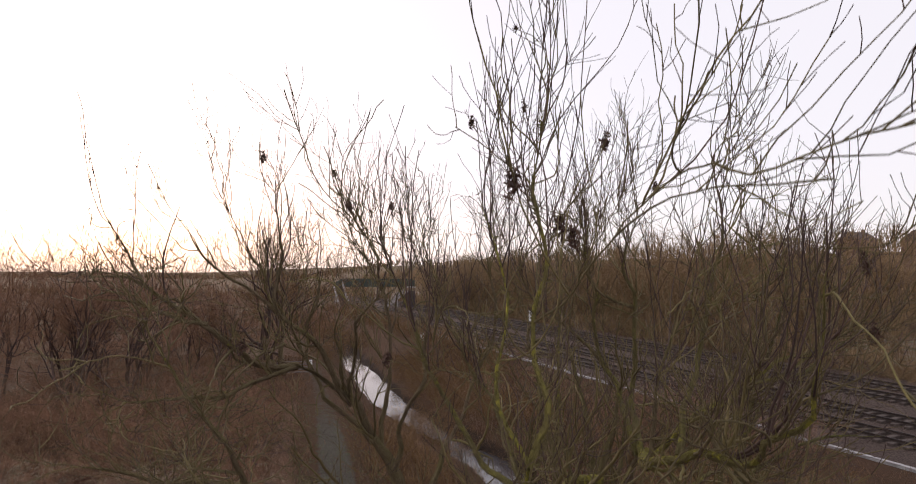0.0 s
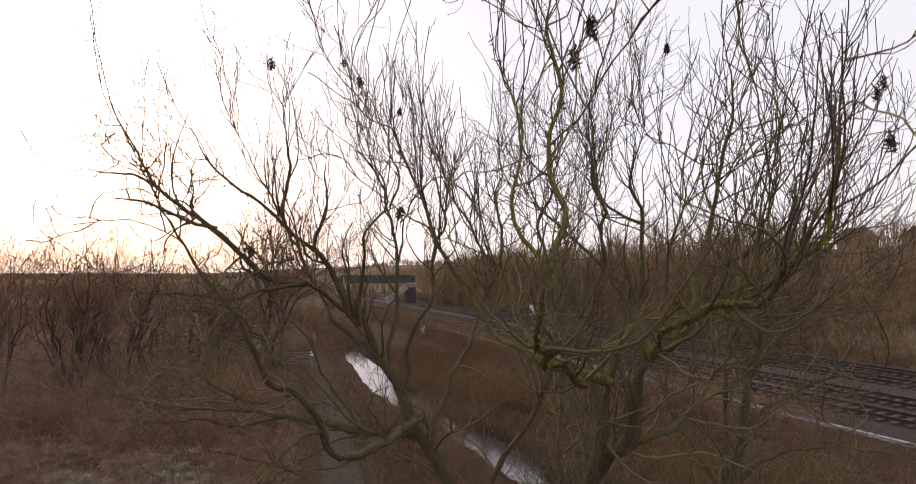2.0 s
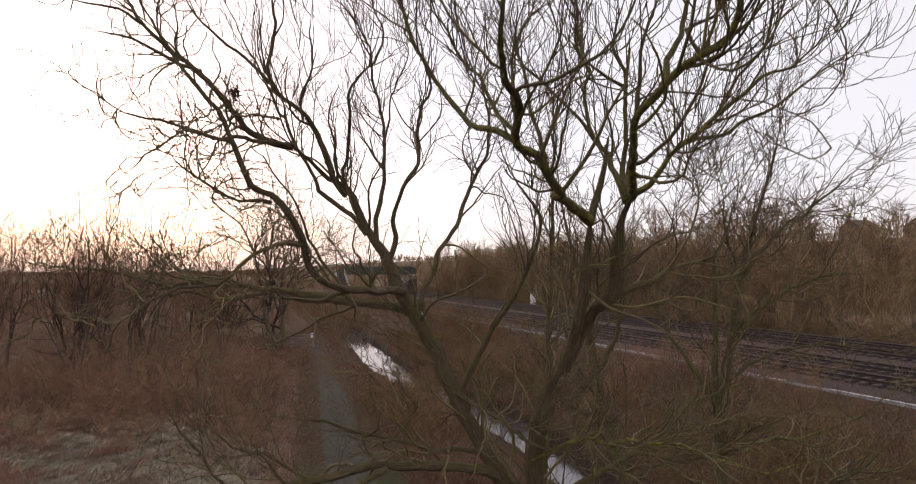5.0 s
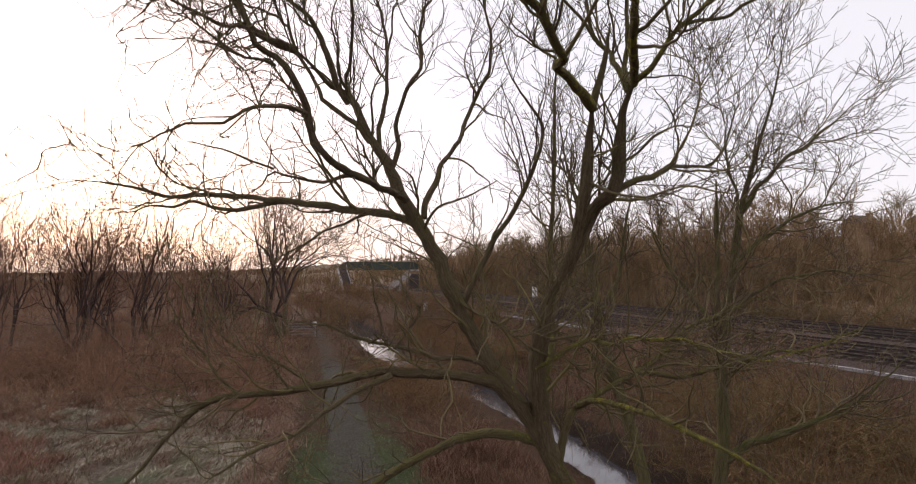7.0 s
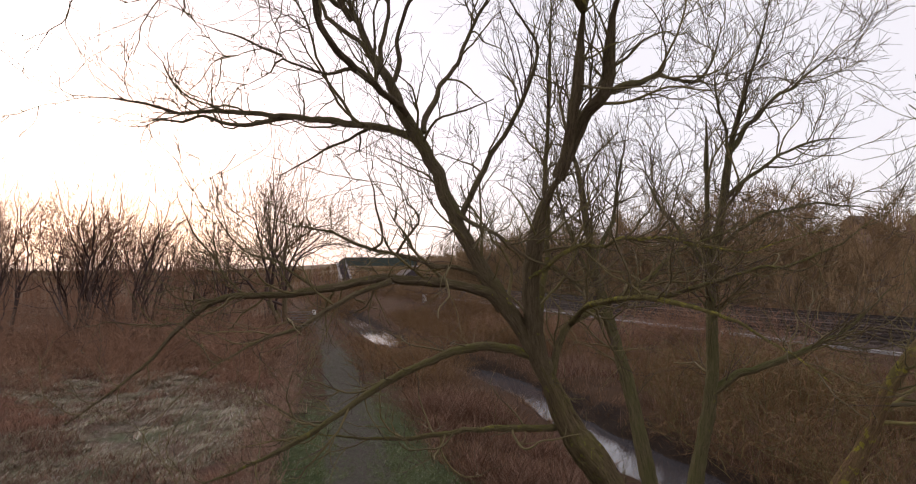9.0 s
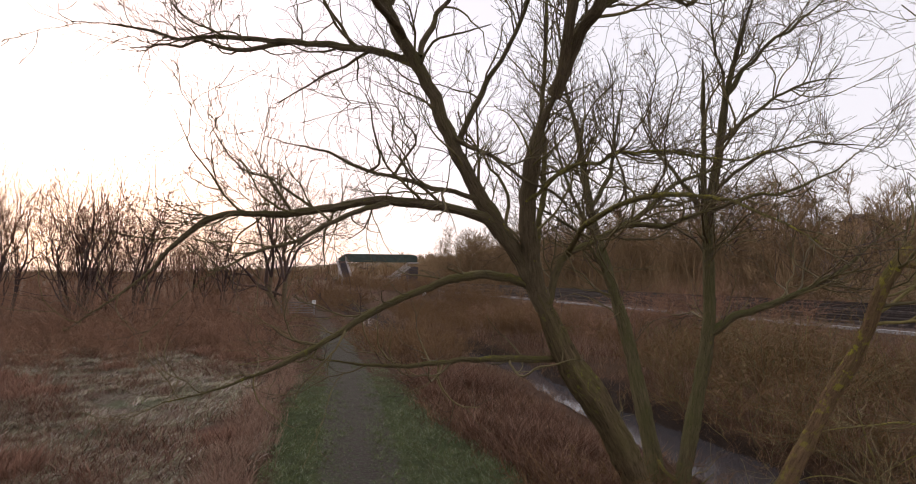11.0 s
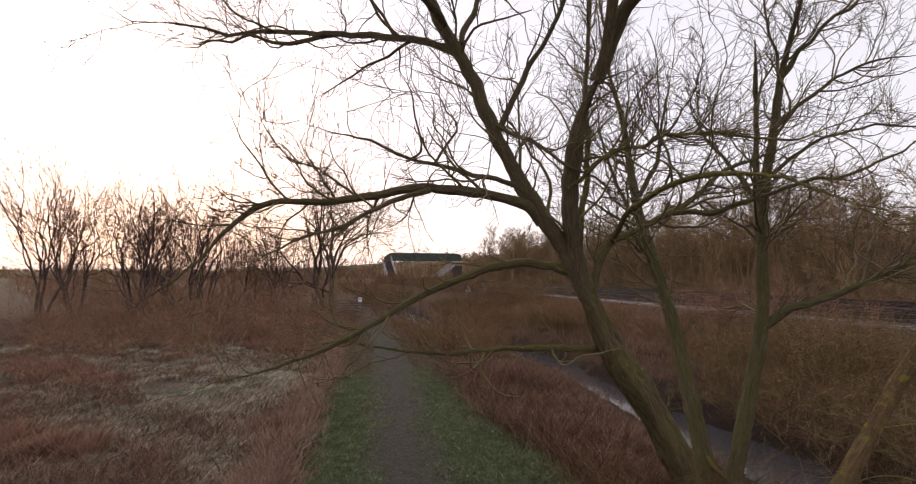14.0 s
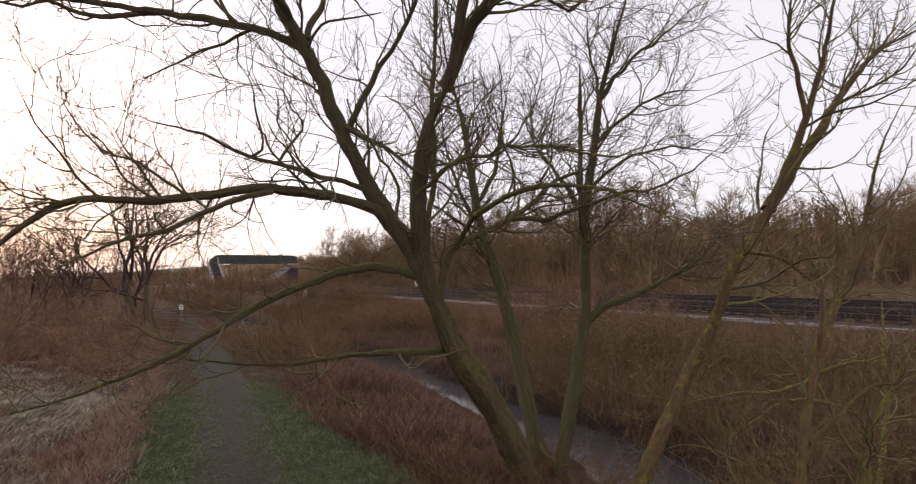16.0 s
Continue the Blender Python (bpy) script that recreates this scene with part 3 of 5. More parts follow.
limb(willow, rel([(1.45, 5.75, 6.93), (1.72, 5.75, 7.09), (1.98, 5.8, 7.19), (2.64, 6.4, 7.34), (2.85, 6.4, 7.39), (3.02, 6.4, 7.7), (3.06, 6.3, 8.05), (3.05, 6.2, 8.32)]), 0.036, 0.008, BARK_GREEN)
limb(willow, rel([(0.98, 7.45, 3.95), (1.1, 7.6, 4.8), (1.2, 7.7, 5.59), (1.17, 7.7, 6.4), (1.21, 7.75, 7.22), (1.3, 7.95, 8.54), (1.32, 8, 9.35), (1.28, 8, 9.88)]), 0.05, 0.014, BARK_GREEN)
limb(willow, rel([(-0.07, 6.95, 5.71), (0.24, 6.85, 6.33), (0.47, 6.75, 6.71), (0.64, 6.65, 7), (0.79, 6.6, 7.38), (0.9, 6.6, 7.83), (0.76, 6.5, 8.05), (0.5, 6.4, 8.4), (0.37, 6.3, 8.81)]), 0.042, 0.009)
STEMS = list(GROWN)
GROWN.clear()
# arching limbs over the path
limb(willow, rel([(-1.89, 6.1, 8.59), (-2.08, 5.9, 8.6), (-2.22, 5.7, 8.67), (-2.31, 5.55, 8.79), (-2.37, 5.4, 8.91), (-2.43, 5.3, 9.05), (-2.56, 5.2, 9.17), (-2.73, 5.1, 9.28), (-2.89, 5, 9.44), (-3.02, 4.95, 9.66), (-3.13, 4.9, 9.89), (-3.27, 4.85, 10.18)]), 0.042, 0.008)
limb(willow, rel([(-2.49, 5.25, 9.11), (-2.68, 5.1, 9.16), (-2.86, 5, 9.27), (-3.04, 4.95, 9.34), (-3.19, 4.9, 9.34), (-3.34, 4.85, 9.37)]), 0.02, 0.006)
limb(willow, rel([(-2.89, 5, 9.44), (-3.15, 4.9, 9.53), (-3.52, 4.8, 9.6)]), 0.014, 0.005)
limb(willow, rel([(-1.89, 6.1, 8.58), (-2.1, 5.6, 8.55), (-2.28, 5.2, 8.51), (-2.45, 5, 8.51), (-2.61, 4.8, 8.48), (-2.75, 4.7, 8.51), (-2.96, 4.5, 8.61), (-3.18, 4.4, 8.79)]), 0.026, 0.006)
limb(willow, rel([(-1.97, 5.9, 8.84), (-2.12, 5.5, 8.76), (-2.17, 5.2, 8.66), (-2.24, 5, 8.52), (-2.45, 4.7, 8.29)]), 0.014, 0.005)
limb(willow, rel([(-0.73, 6.6, 6.99), (-0.81, 6.2, 7.02), (-0.95, 5.7, 7.02), (-1.09, 5.2, 7.05), (-1.23, 4.95, 7.11), (-1.29, 4.8, 7.18), (-1.33, 4.7, 7.3), (-1.34, 4.6, 7.46), (-1.38, 4.5, 7.62), (-1.42, 4.4, 7.73), (-1.49, 4.35, 7.81), (-1.63, 4.25, 7.89), (-1.72, 4.1, 8.18), (-1.82, 4.05, 8.36), (-1.94, 4.05, 8.53), (-2.11, 4.05, 8.75), (-2.3, 4.05, 9.03), (-2.39, 4, 9.26), (-2.48, 4, 9.56)]), 0.048, 0.008)
limb(willow, rel([(-1.34, 4.6, 7.45), (-1.45, 4.4, 7.45), (-1.53, 4.1, 7.37), (-1.6, 3.85, 7.28), (-1.67, 3.8, 7.18), (-1.87, 3.75, 7.13), (-2.12, 3.7, 7.05), (-2.36, 3.6, 6.89)]), 0.022, 0.006)
limb(willow, rel([(-1.09, 5.2, 7.05), (-1.39, 5.1, 7.01), (-1.58, 5, 7.01), (-1.7, 4.9, 7.05), (-1.81, 4.9, 7.01), (-1.91, 4.9, 6.89), (-2.08, 4.9, 6.76)]), 0.02, 0.006)
limb(willow, rel([(-1.7, 4.9, 7.05), (-1.89, 4.85, 7.11), (-2.02, 4.8, 7.16), (-2.21, 4.75, 7.24), (-2.33, 4.7, 7.25), (-2.43, 4.6, 7.28)]), 0.013, 0.005)
limb(willow, rel([(-1.73, 4.1, 8.17), (-1.87, 4.05, 8.19), (-2.01, 4, 8.21), (-2.13, 4, 8.12), (-2.3, 3.95, 7.97), (-2.43, 3.9, 7.84)]), 0.014, 0.005)
limb(willow, rel([(-1.54, 4.4, 7.77), (-1.6, 4.25, 7.79), (-1.73, 4.15, 7.8), (-1.9, 4.05, 7.9), (-2.05, 4, 8), (-2.13, 4, 8.11)]), 0.016, 0.005)
LEFT = list(GROWN)
GROWN.clear()
# upright stems that carry the fine left crown
limb(willow, rel([(-1.37, 6.45, 8.1), (-1.48, 6.35, 8.27), (-1.54, 6.2, 8.5), (-1.64, 6.1, 8.69), (-1.74, 6, 8.86), (-1.89, 5.9, 9.03), (-2, 5.8, 9.16), (-2.03, 5.75, 9.39), (-2, 5.7, 9.74), (-1.97, 5.65, 10.09), (-2.01, 5.6, 10.49)]), 0.04, 0.008)
limb(willow, rel([(-1.13, 6.5, 7.65), (-1.42, 6.5, 7.95), (-1.73, 6.5, 8.27), (-1.94, 6.5, 8.66), (-2.09, 6.5, 8.98), (-2.15, 6.45, 9.06), (-2.21, 6.45, 9.25), (-2.36, 6.3, 9.51), (-2.5, 6.2, 9.78), (-2.59, 6.1, 10.07), (-2.72, 6, 10.45)]), 0.034, 0.008)
limb(willow, rel([(-2.04, 5.8, 9.19), (-2.21, 5.7, 9.37), (-2.47, 5.6, 9.53), (-2.63, 5.5, 9.73), (-2.82, 5.4, 10.09)]), 0.02, 0.006)
limb(willow, rel([(-1.74, 6, 8.85), (-1.72, 5.9, 9.03), (-1.6, 5.8, 9.25), (-1.54, 5.8, 9.59), (-1.58, 5.7, 9.99)]), 0.016, 0.006)
limb(willow, rel([(-1.37, 6.45, 8.1), (-1.33, 6.3, 8.43), (-1.26, 6, 8.83), (-1.21, 5.85, 9.06), (-1.07, 5.75, 9.21), (-0.94, 5.7, 9.36), (-1.03, 5.65, 9.6), (-1.14, 5.6, 9.88), (-1.21, 5.5, 10.2)]), 0.024, 0.007)
limb(willow, rel([(-0.94, 5.7, 9.36), (-0.85, 5.7, 9.65), (-0.93, 5.6, 9.94), (-0.94, 5.5, 10.32)]), 0.014, 0.006)
limb(willow, rel([(-1.03, 6.6, 7.58), (-1.02, 6.65, 7.93), (-1, 6.7, 8.35), (-0.98, 6.75, 8.75), (-1.01, 6.75, 9.15), (-1.06, 6.7, 9.5), (-1.13, 6.6, 9.75), (-1.22, 6.5, 10.07), (-1.26, 6.4, 10.44)]), 0.028, 0.007)
limb(willow, rel([(-0.98, 6.75, 8.75), (-0.91, 6.7, 9.14), (-0.79, 6.7, 9.42), (-0.67, 6.6, 9.75), (-0.72, 6.5, 10.14)]), 0.014, 0.006)
limb(willow, rel([(-0.86, 6.5, 7.37), (-0.84, 6.45, 7.71), (-0.75, 6.25, 8.08), (-0.62, 6.2, 8.29), (-0.51, 6.2, 8.47), (-0.51, 6.15, 8.74), (-0.47, 6.1, 9.08), (-0.37, 6.1, 9.28), (-0.47, 6.05, 9.56), (-0.53, 6, 9.93), (-0.6, 5.9, 10.34)]), 0.03, 0.007)
CLUMPS = list(GROWN)
GROWN.clear()
# mossy limbs of the right crown, reaching toward the eye
limb(willow, rel([(1.16, 5.3, 7.69), (0.93, 5, 7.79), (0.74, 4.7, 7.89), (0.7, 4.43, 7.85), (0.47, 4.1, 8.03), (0.3, 3.78, 8.09), (0.25, 3.4, 8.24), (0.15, 3.1, 8.31), (0.11, 2.9, 8.36), (0.12, 2.75, 8.55), (0.14, 2.65, 8.76)]), 0.05, 0.02, MOSS_LIMB)
limb(willow, rel([(0.14, 2.66, 8.72), (0.19, 2.76, 9.0), (0.2, 2.9, 9.35), (0.25, 3.0, 9.7), (0.26, 3.15, 10.1), (0.3, 3.3, 10.6)]), 0.017, 0.005, MOSS_LIMB)
limb(willow, rel([(0.14, 2.66, 8.72), (0.02, 2.85, 9.0), (0.06, 3.1, 9.5), (-0.08, 3.3, 10.1)]), 0.013, 0.005, MOSS_LIMB)
limb(willow, rel([(0.3, 3.78, 8.09), (0.14, 3.9, 8.18), (-0.01, 4, 8.26), (-0.11, 4.1, 8.44), (-0.26, 4.2, 8.69), (-0.44, 4.2, 9), (-0.55, 4.25, 9.29), (-0.69, 4.3, 9.59), (-0.79, 4.3, 9.87)]), 0.026, 0.008, BARK_GREEN)
limb(willow, rel([(0.28, 3.7, 8.15), (0.19, 4, 8.4), (0.07, 4.2, 8.62), (-0.06, 4.3, 8.9), (-0.29, 4.3, 9.31), (-0.4, 4.3, 9.59)]), 0.02, 0.007)
limb(willow, rel([(0.59, 4.3, 7.97), (0.46, 4.5, 8.82), (0.38, 4.6, 9.15), (0.53, 4.6, 9.45), (0.48, 4.6, 9.75)]), 0.018, 0.007)
limb(willow, rel([(1.16, 5.3, 7.69), (1.26, 5.3, 8.02), (1.3, 5.3, 8.28), (1.35, 5.3, 8.51)]), 0.035, 0.02)
limb(willow, rel([(1.54, 5.4, 7.88), (1.53, 5.7, 8.31), (1.39, 6, 8.64), (1.32, 6, 9.03), (1.3, 6, 9.28), (1.23, 6, 9.67), (1.17, 5.9, 10.08), (1.13, 5.9, 10.41)]), 0.034, 0.009, BARK_GREEN)
limb(willow, rel([(1.39, 6, 8.64), (1.15, 5.9, 8.87), (0.88, 5.8, 9.1), (0.66, 5.7, 9.31), (0.49, 5.6, 9.58), (0.43, 5.5, 9.84)]), 0.02, 0.007)
limb(willow, rel([(1.55, 5.32, 7.92), (1.62, 5.8, 8.2), (1.75, 6, 8.61), (1.74, 6.05, 9.24), (1.64, 6, 9.54), (1.66, 5.9, 9.96), (1.72, 5.8, 10.36)]), 0.034, 0.008, BARK_GREEN)
limb(willow, rel([(1.74, 6.05, 9.24), (1.4, 5.9, 9.38), (1.23, 5.8, 9.6), (1.15, 5.7, 10.06)]), 0.018, 0.007)
limb(willow, rel([(1.56, 5.3, 7.93), (1.31, 4.5, 8.11), (1.17, 4.05, 8.26), (1.23, 3.66, 8.41), (1.3, 3.55, 8.5), (1.37, 3.45, 8.55), (1.43, 3.25, 8.55), (1.43, 3.12, 8.63), (1.42, 3.05, 8.72), (1.52, 2.95, 8.79), (1.58, 2.87, 8.87), (1.54, 2.8, 9.1), (1.59, 2.8, 9.3), (1.62, 2.75, 9.64), (1.61, 2.7, 9.79)]), 0.046, 0.008, MOSS_LIMB)
limb(willow, rel([(1.25, 3.72, 8.43), (1.34, 3.8, 8.57), (1.5, 4, 8.87), (1.65, 4.1, 9.4), (1.69, 4.1, 9.62), (1.74, 4.05, 9.86), (1.69, 4, 10.06), (1.59, 3.9, 10.4)]), 0.024, 0.007, BARK_GREEN)
limb(willow, rel([(1.17, 4, 8.27), (1.24, 4, 8.67), (1.28, 4, 8.93), (1.35, 4, 9.23), (1.34, 3.9, 9.39)]), 0.018, 0.007)
limb(willow, rel([(1.37, 3.42, 8.55), (1.34, 3.5, 8.74), (1.54, 3.5, 8.85), (1.53, 3.4, 9), (1.61, 3.4, 9.25)]), 0.014, 0.006)
limb(willow, rel([(1.59, 5.27, 7.96), (1.7, 5.1, 8.05), (1.83, 4.98, 8.31), (2.03, 4.9, 8.5), (2.19, 4.83, 8.64), (2.45, 4.75, 8.83), (2.68, 4.7, 8.96), (2.87, 4.6, 9.1), (3.14, 4.5, 9.26)]), 0.032, 0.008, MOSS_LIMB)
limb(willow, rel([(2.19, 4.83, 8.64), (2.34, 4.8, 8.92), (2.49, 4.7, 9.19), (2.59, 4.6, 9.5), (2.67, 4.6, 9.75)]), 0.016, 0.006)
limb(willow, rel([(1.86, 4.98, 8.32), (2.37, 5.1, 8.49), (2.75, 5.1, 8.71), (3.18, 5, 8.98), (3.54, 4.9, 9.32)]), 0.02, 0.007, BARK_GREEN)
RIGHT = list(GROWN)
GROWN.clear()
# long low limbs over the path and the stream
limb(willow, rel([(0.5, 7.12, 4.6), (0.22, 6.93, 4.83), (-0.55, 6.7, 4.97), (-1.25, 6.6, 4.95), (-1.99, 6.5, 4.8), (-2.73, 6.3, 4.78), (-3.15, 6.1, 4.46), (-3.59, 5.9, 3.94), (-4.12, 5.7, 3.5)]), 0.07, 0.014)
limb(willow, rel([(-0.9, 6.62, 4.95), (-1.46, 6.3, 4.71), (-1.89, 6.0, 4.44), (-2.38, 5.8, 4.24), (-2.82, 5.6, 3.9)]), 0.042, 0.01)
limb(willow, rel([(-0.55, 6.67, 6.66), (-0.72, 6.74, 6.77), (-1.31, 6.6, 6.87), (-2.03, 6.7, 6.99), (-2.86, 6.8, 7.08), (-3.59, 6.8, 7.08), (-4.32, 6.8, 7.25), (-5.05, 6.8, 7.28)]), 0.055, 0.01)
limb(willow, rel([(-2.03, 6.7, 6.99), (-2.33, 6.75, 6.98), (-2.91, 6.75, 6.9), (-3.25, 6.7, 6.94), (-3.96, 6.7, 6.94), (-4.25, 6.6, 6.85)]), 0.032, 0.008)
limb(willow, rel([(1.0, 7.42, 3.9), (0.6, 7.35, 4.05), (0.02, 7.3, 4.03), (-0.66, 7.1, 3.83), (-1.27, 6.8, 3.51), (-2.0, 6.4, 3.1), (-2.54, 6.1, 2.88), (-3.2, 5.9, 2.72)]), 0.075, 0.016, BARK_GREEN, 0.6)
limb(willow, rel([(1.4, 7.8, 2.9), (0.9, 7.7, 2.92), (0.18, 7.6, 2.9), (-1.06, 7.3, 2.88), (-2.04, 7.0, 3.05)]), 0.055, 0.014, BARK_GREEN, 0.5)
limb(willow, rel([(0.3, 7.0, 4.98), (0.1, 6.86, 5.06), (-0.42, 6.7, 5.18), (-1.12, 6.6, 5.32), (-1.39, 6.5, 5.43), (-1.7, 6.4, 5.57), (-2.13, 6.3, 5.63), (-2.43, 6.2, 5.74)]), 0.04, 0.006)
limb(willow, rel([(-1.16, 6.6, 5.32), (-0.98, 6.55, 5.42), (-1.0, 6.5, 5.68), (-1.07, 6.4, 6.08), (-1.24, 6.3, 6.31)]), 0.018, 0.005)
limb(willow, rel([(-1.75, 6.54, 4.85), (-2.21, 6.4, 5.17), (-2.54, 6.3, 5.29), (-2.77, 6.2, 5.63), (-2.88, 6.1, 5.98)]), 0.018, 0.005)
limb(willow, rel([(-2.59, 6.4, 4.79), (-2.87, 6.3, 5.17), (-3.13, 6.2, 5.61), (-3.32, 6.1, 6.06)]), 0.018, 0.005)
limb(willow, rel([(-2.01, 6.5, 4.79), (-2.12, 6.4, 5.06), (-2.32, 6.3, 5.29), (-2.42, 6.2, 5.53)]), 0.018, 0.005)
limb(willow, rel([(-0.85, 6.64, 5.26), (-0.54, 6.5, 5.7), (-0.66, 6.4, 5.97), (-0.97, 6.3, 6.31)]), 0.018, 0.005)
limb(willow, rel([(-0.1, 6.75, 5.8), (0.4, 6.65, 5.5), (0.8, 6.6, 5.25), (1.35, 6.9, 4.97), (1.9, 7.1, 4.9)]), 0.03, 0.009)
limb(willow, rel([(1.3, 7.66, 3.3), (1.2, 7.5, 3.72), (1.48, 7.6, 4.35), (2.33, 7.7, 4.77), (3.13, 7.8, 5.37), (4.4, 7.8, 5.88)]), 0.07, 0.014, BARK_GREEN)
limb(willow, rel([(2.33, 7.7, 4.77), (2.9, 7.4, 4.75), (3.5, 7.2, 5.0), (4.6, 7.0, 5.3), (5.4, 6.9, 5.9)]), 0.04, 0.01, BARK_GREEN)
limb(willow, rel([(1.48, 7.6, 4.35), (1.5, 6.4, 4.7), (1.75, 5.1, 4.83), (2.1, 4.3, 4.7), (2.5, 3.8, 4.3)]), 0.045, 0.012, MOSS_LIMB)
limb(willow, rel([(0.81, 6.8, 5.0), (1.4, 6.3, 5.35), (2.1, 5.9, 5.45), (2.9, 5.6, 5.3), (3.6, 5.4, 5.5)]), 0.032, 0.008, MOSS_LIMB)
LOW = list(GROWN)
GROWN.clear()
WC = (0.2 - W0[0], 6.6 - W0[1], 5.0 - W0[2])


def boughs(limbs, per_metre, length, up, mat):
    """Longer side boughs off the limbs, to carry more of the crown."""
    P, R = stack([(c, r) for c, r, *_ in limbs])
    Q, RR = shoots(P, R, per_metre, 0.15, length, (35, 80), up, 14, 0.2, 0.5, 0.006, 0.5, WC)
    RR = np.maximum(RR, 0.0035)
    tube_mesh("boughwork", [(Q, RR, 7)], mat, willow)
    return [(q, r, 1.0) for q, r in zip(Q, RR)]


def fuzz(limbs, mat):
    """Moss and short dead spurs that roughen the outline of the bark."""
    P, R = stack([(c, r) for c, r, *_ in limbs], 40)
    V, F = spikes(P, 70.0, 0.0, (0.03, 0.10), 0.02, 0.004, (55, 90))
    W = mesh_object("moss_fringe", V, F, mat, willow, tri=True)
    tagged(W, kind="stuff")


def whips(limbs, per_metre, length, start=0.33):
    """Upright young shoots off the upper ends of the limbs, with short side twigs."""
    high = [(c[int(len(c) * start):], r[int(len(r) * start):]) for c, r, *_ in limbs if c[-1, 2] + W0[2] > 8.8]
    P, R = stack(high)
    Q, RR = shoots(P, R, per_metre, 0.2, length, (10, 50), 0.3, 12, 0.12, 0.5, 0.0045)
    b, rb = shoots(Q, RR, 3.6, 0.2, (0.2, 0.6), (15, 45), 0.16, 5, 0.14, 0.7, 0.003)
    tube_mesh("whip_growth", [(Q, RR, 5), (b, rb, 3)], TWIG, willow)


crown(willow, FOOT, MOSS_TWIG, TWIG_GREEN, WC, (3.0, 4.0, 4.0), (0.2, 0.7), (0.2, 0.6), (0.1, 0.3), 0.08, 0.2, 0.05)
tops = crown(willow, CLUMPS, TWIG_GREEN, TWIG, WC, (5.5, 5.6, 5.0), (0.4, 1.3), (0.25, 0.75), (0.12, 0.4), 0.20, 0.17, 0.28)
LEFT += boughs(LEFT + LOW[2:4], 1.1, (0.4, 1.2), 0.03, TWIG_GREEN)
crown(willow, LEFT, TWIG_GREEN, TWIG, WC, (5.6, 6.0, 5.6), (0.25, 0.9), (0.15, 0.55), (0.08, 0.3), 0.07, 0.24, 0.14)
RIGHT += boughs(RIGHT, 0.55, (0.6, 1.4), 0.16, TWIG_GREEN)
tops_right = crown(willow, RIGHT, TWIG_GREEN, TWIG, WC, (4.6, 5.4, 5.0), (0.45, 1.3), (0.25, 0.8), (0.15, 0.4), 0.2, 0.17, 0.2)
STEMS += boughs(STEMS, 1.0, (0.8, 2.0), 0.1, TWIG_GREEN)
crown(willow, STEMS, TWIG_GREEN, TWIG, WC, (4.4, 5.8, 5.4), (0.4, 1.4), (0.3, 0.9), (0.12, 0.45), 0.12, 0.19, 0.22)
LOW += boughs(LOW, 0.6, (0.8, 1.9), 0.03, TWIG_GREEN)
crown(willow, LOW, TWIG_GREEN, TWIG, WC, (4.0, 4.8, 4.6), (0.4, 1.5), (0.3, 0.9), (0.12, 0.45), 0.08, 0.2, 0.14)
# tangled lichened twigs in the inner crown
INNER = [l for l in RIGHT[:16] + STEMS[:8] if l[0][0, 2] + W0[2] < 8.4]
INNER = boughs(INNER, 0.5, (0.5, 1.5), -0.02, MOSS_TWIG)
crown(willow, INNER, MOSS_TWIG, TWIG_GREEN, WC, (3.4, 4.0, 4.0), (0.3, 0.9), (0.2, 0.6), (0.1, 0.35), 0.06, 0.22, 0.2)
fuzz([FOOT[0]] + LOW[:20] + RIGHT[:12], MOSS_TWIG)
whips(RIGHT[:20], 2.6, (0.8, 2.0))
whips(RIGHT[:6], 4.0, (0.6, 1.7))
whips(RIGHT[:16], 4.0, (0.5, 1.4), 0.62)
# long straight shoots of the last summers stand up over the crown
whips(CLUMPS + RIGHT[20:] + STEMS[:8] + LEFT[:4], 2.1, (0.6, 1.7))


def withered_tuft(at, size):
    """A clump of dark curled dead leaves and stalks caught on a shoot."""
    size = size * 1.05
    n = 60
    c = rng.normal(size=(n, 3)) * np.array([0.3, 0.3, 0.6]) * size * 0.62
    a, b = unit(rng.normal(size=(n, 3))), unit(rng.normal(size=(n, 3)))
    l, w = size * 0.36 * (0.5 + rng.random((n, 1))), size * 0.13
    near = np.vstack([tops.reshape(-1, 3), tops_right.reshape(-1, 3)])
    at = near[np.argmin(((near - np.array(at)) ** 2).sum(1))]
    V = np.stack([c - a * l, c + b * w, c + a * l + b * w * 0.8, c - b * w], 1).reshape(-1, 3) + at
    tagged(mesh_object("withered_tuft", V, np.arange(n)[:, None] * 4 + np.array([0, 1, 2, 3]), LEAF_DEAD, willow, smooth=False), kind="stuff")


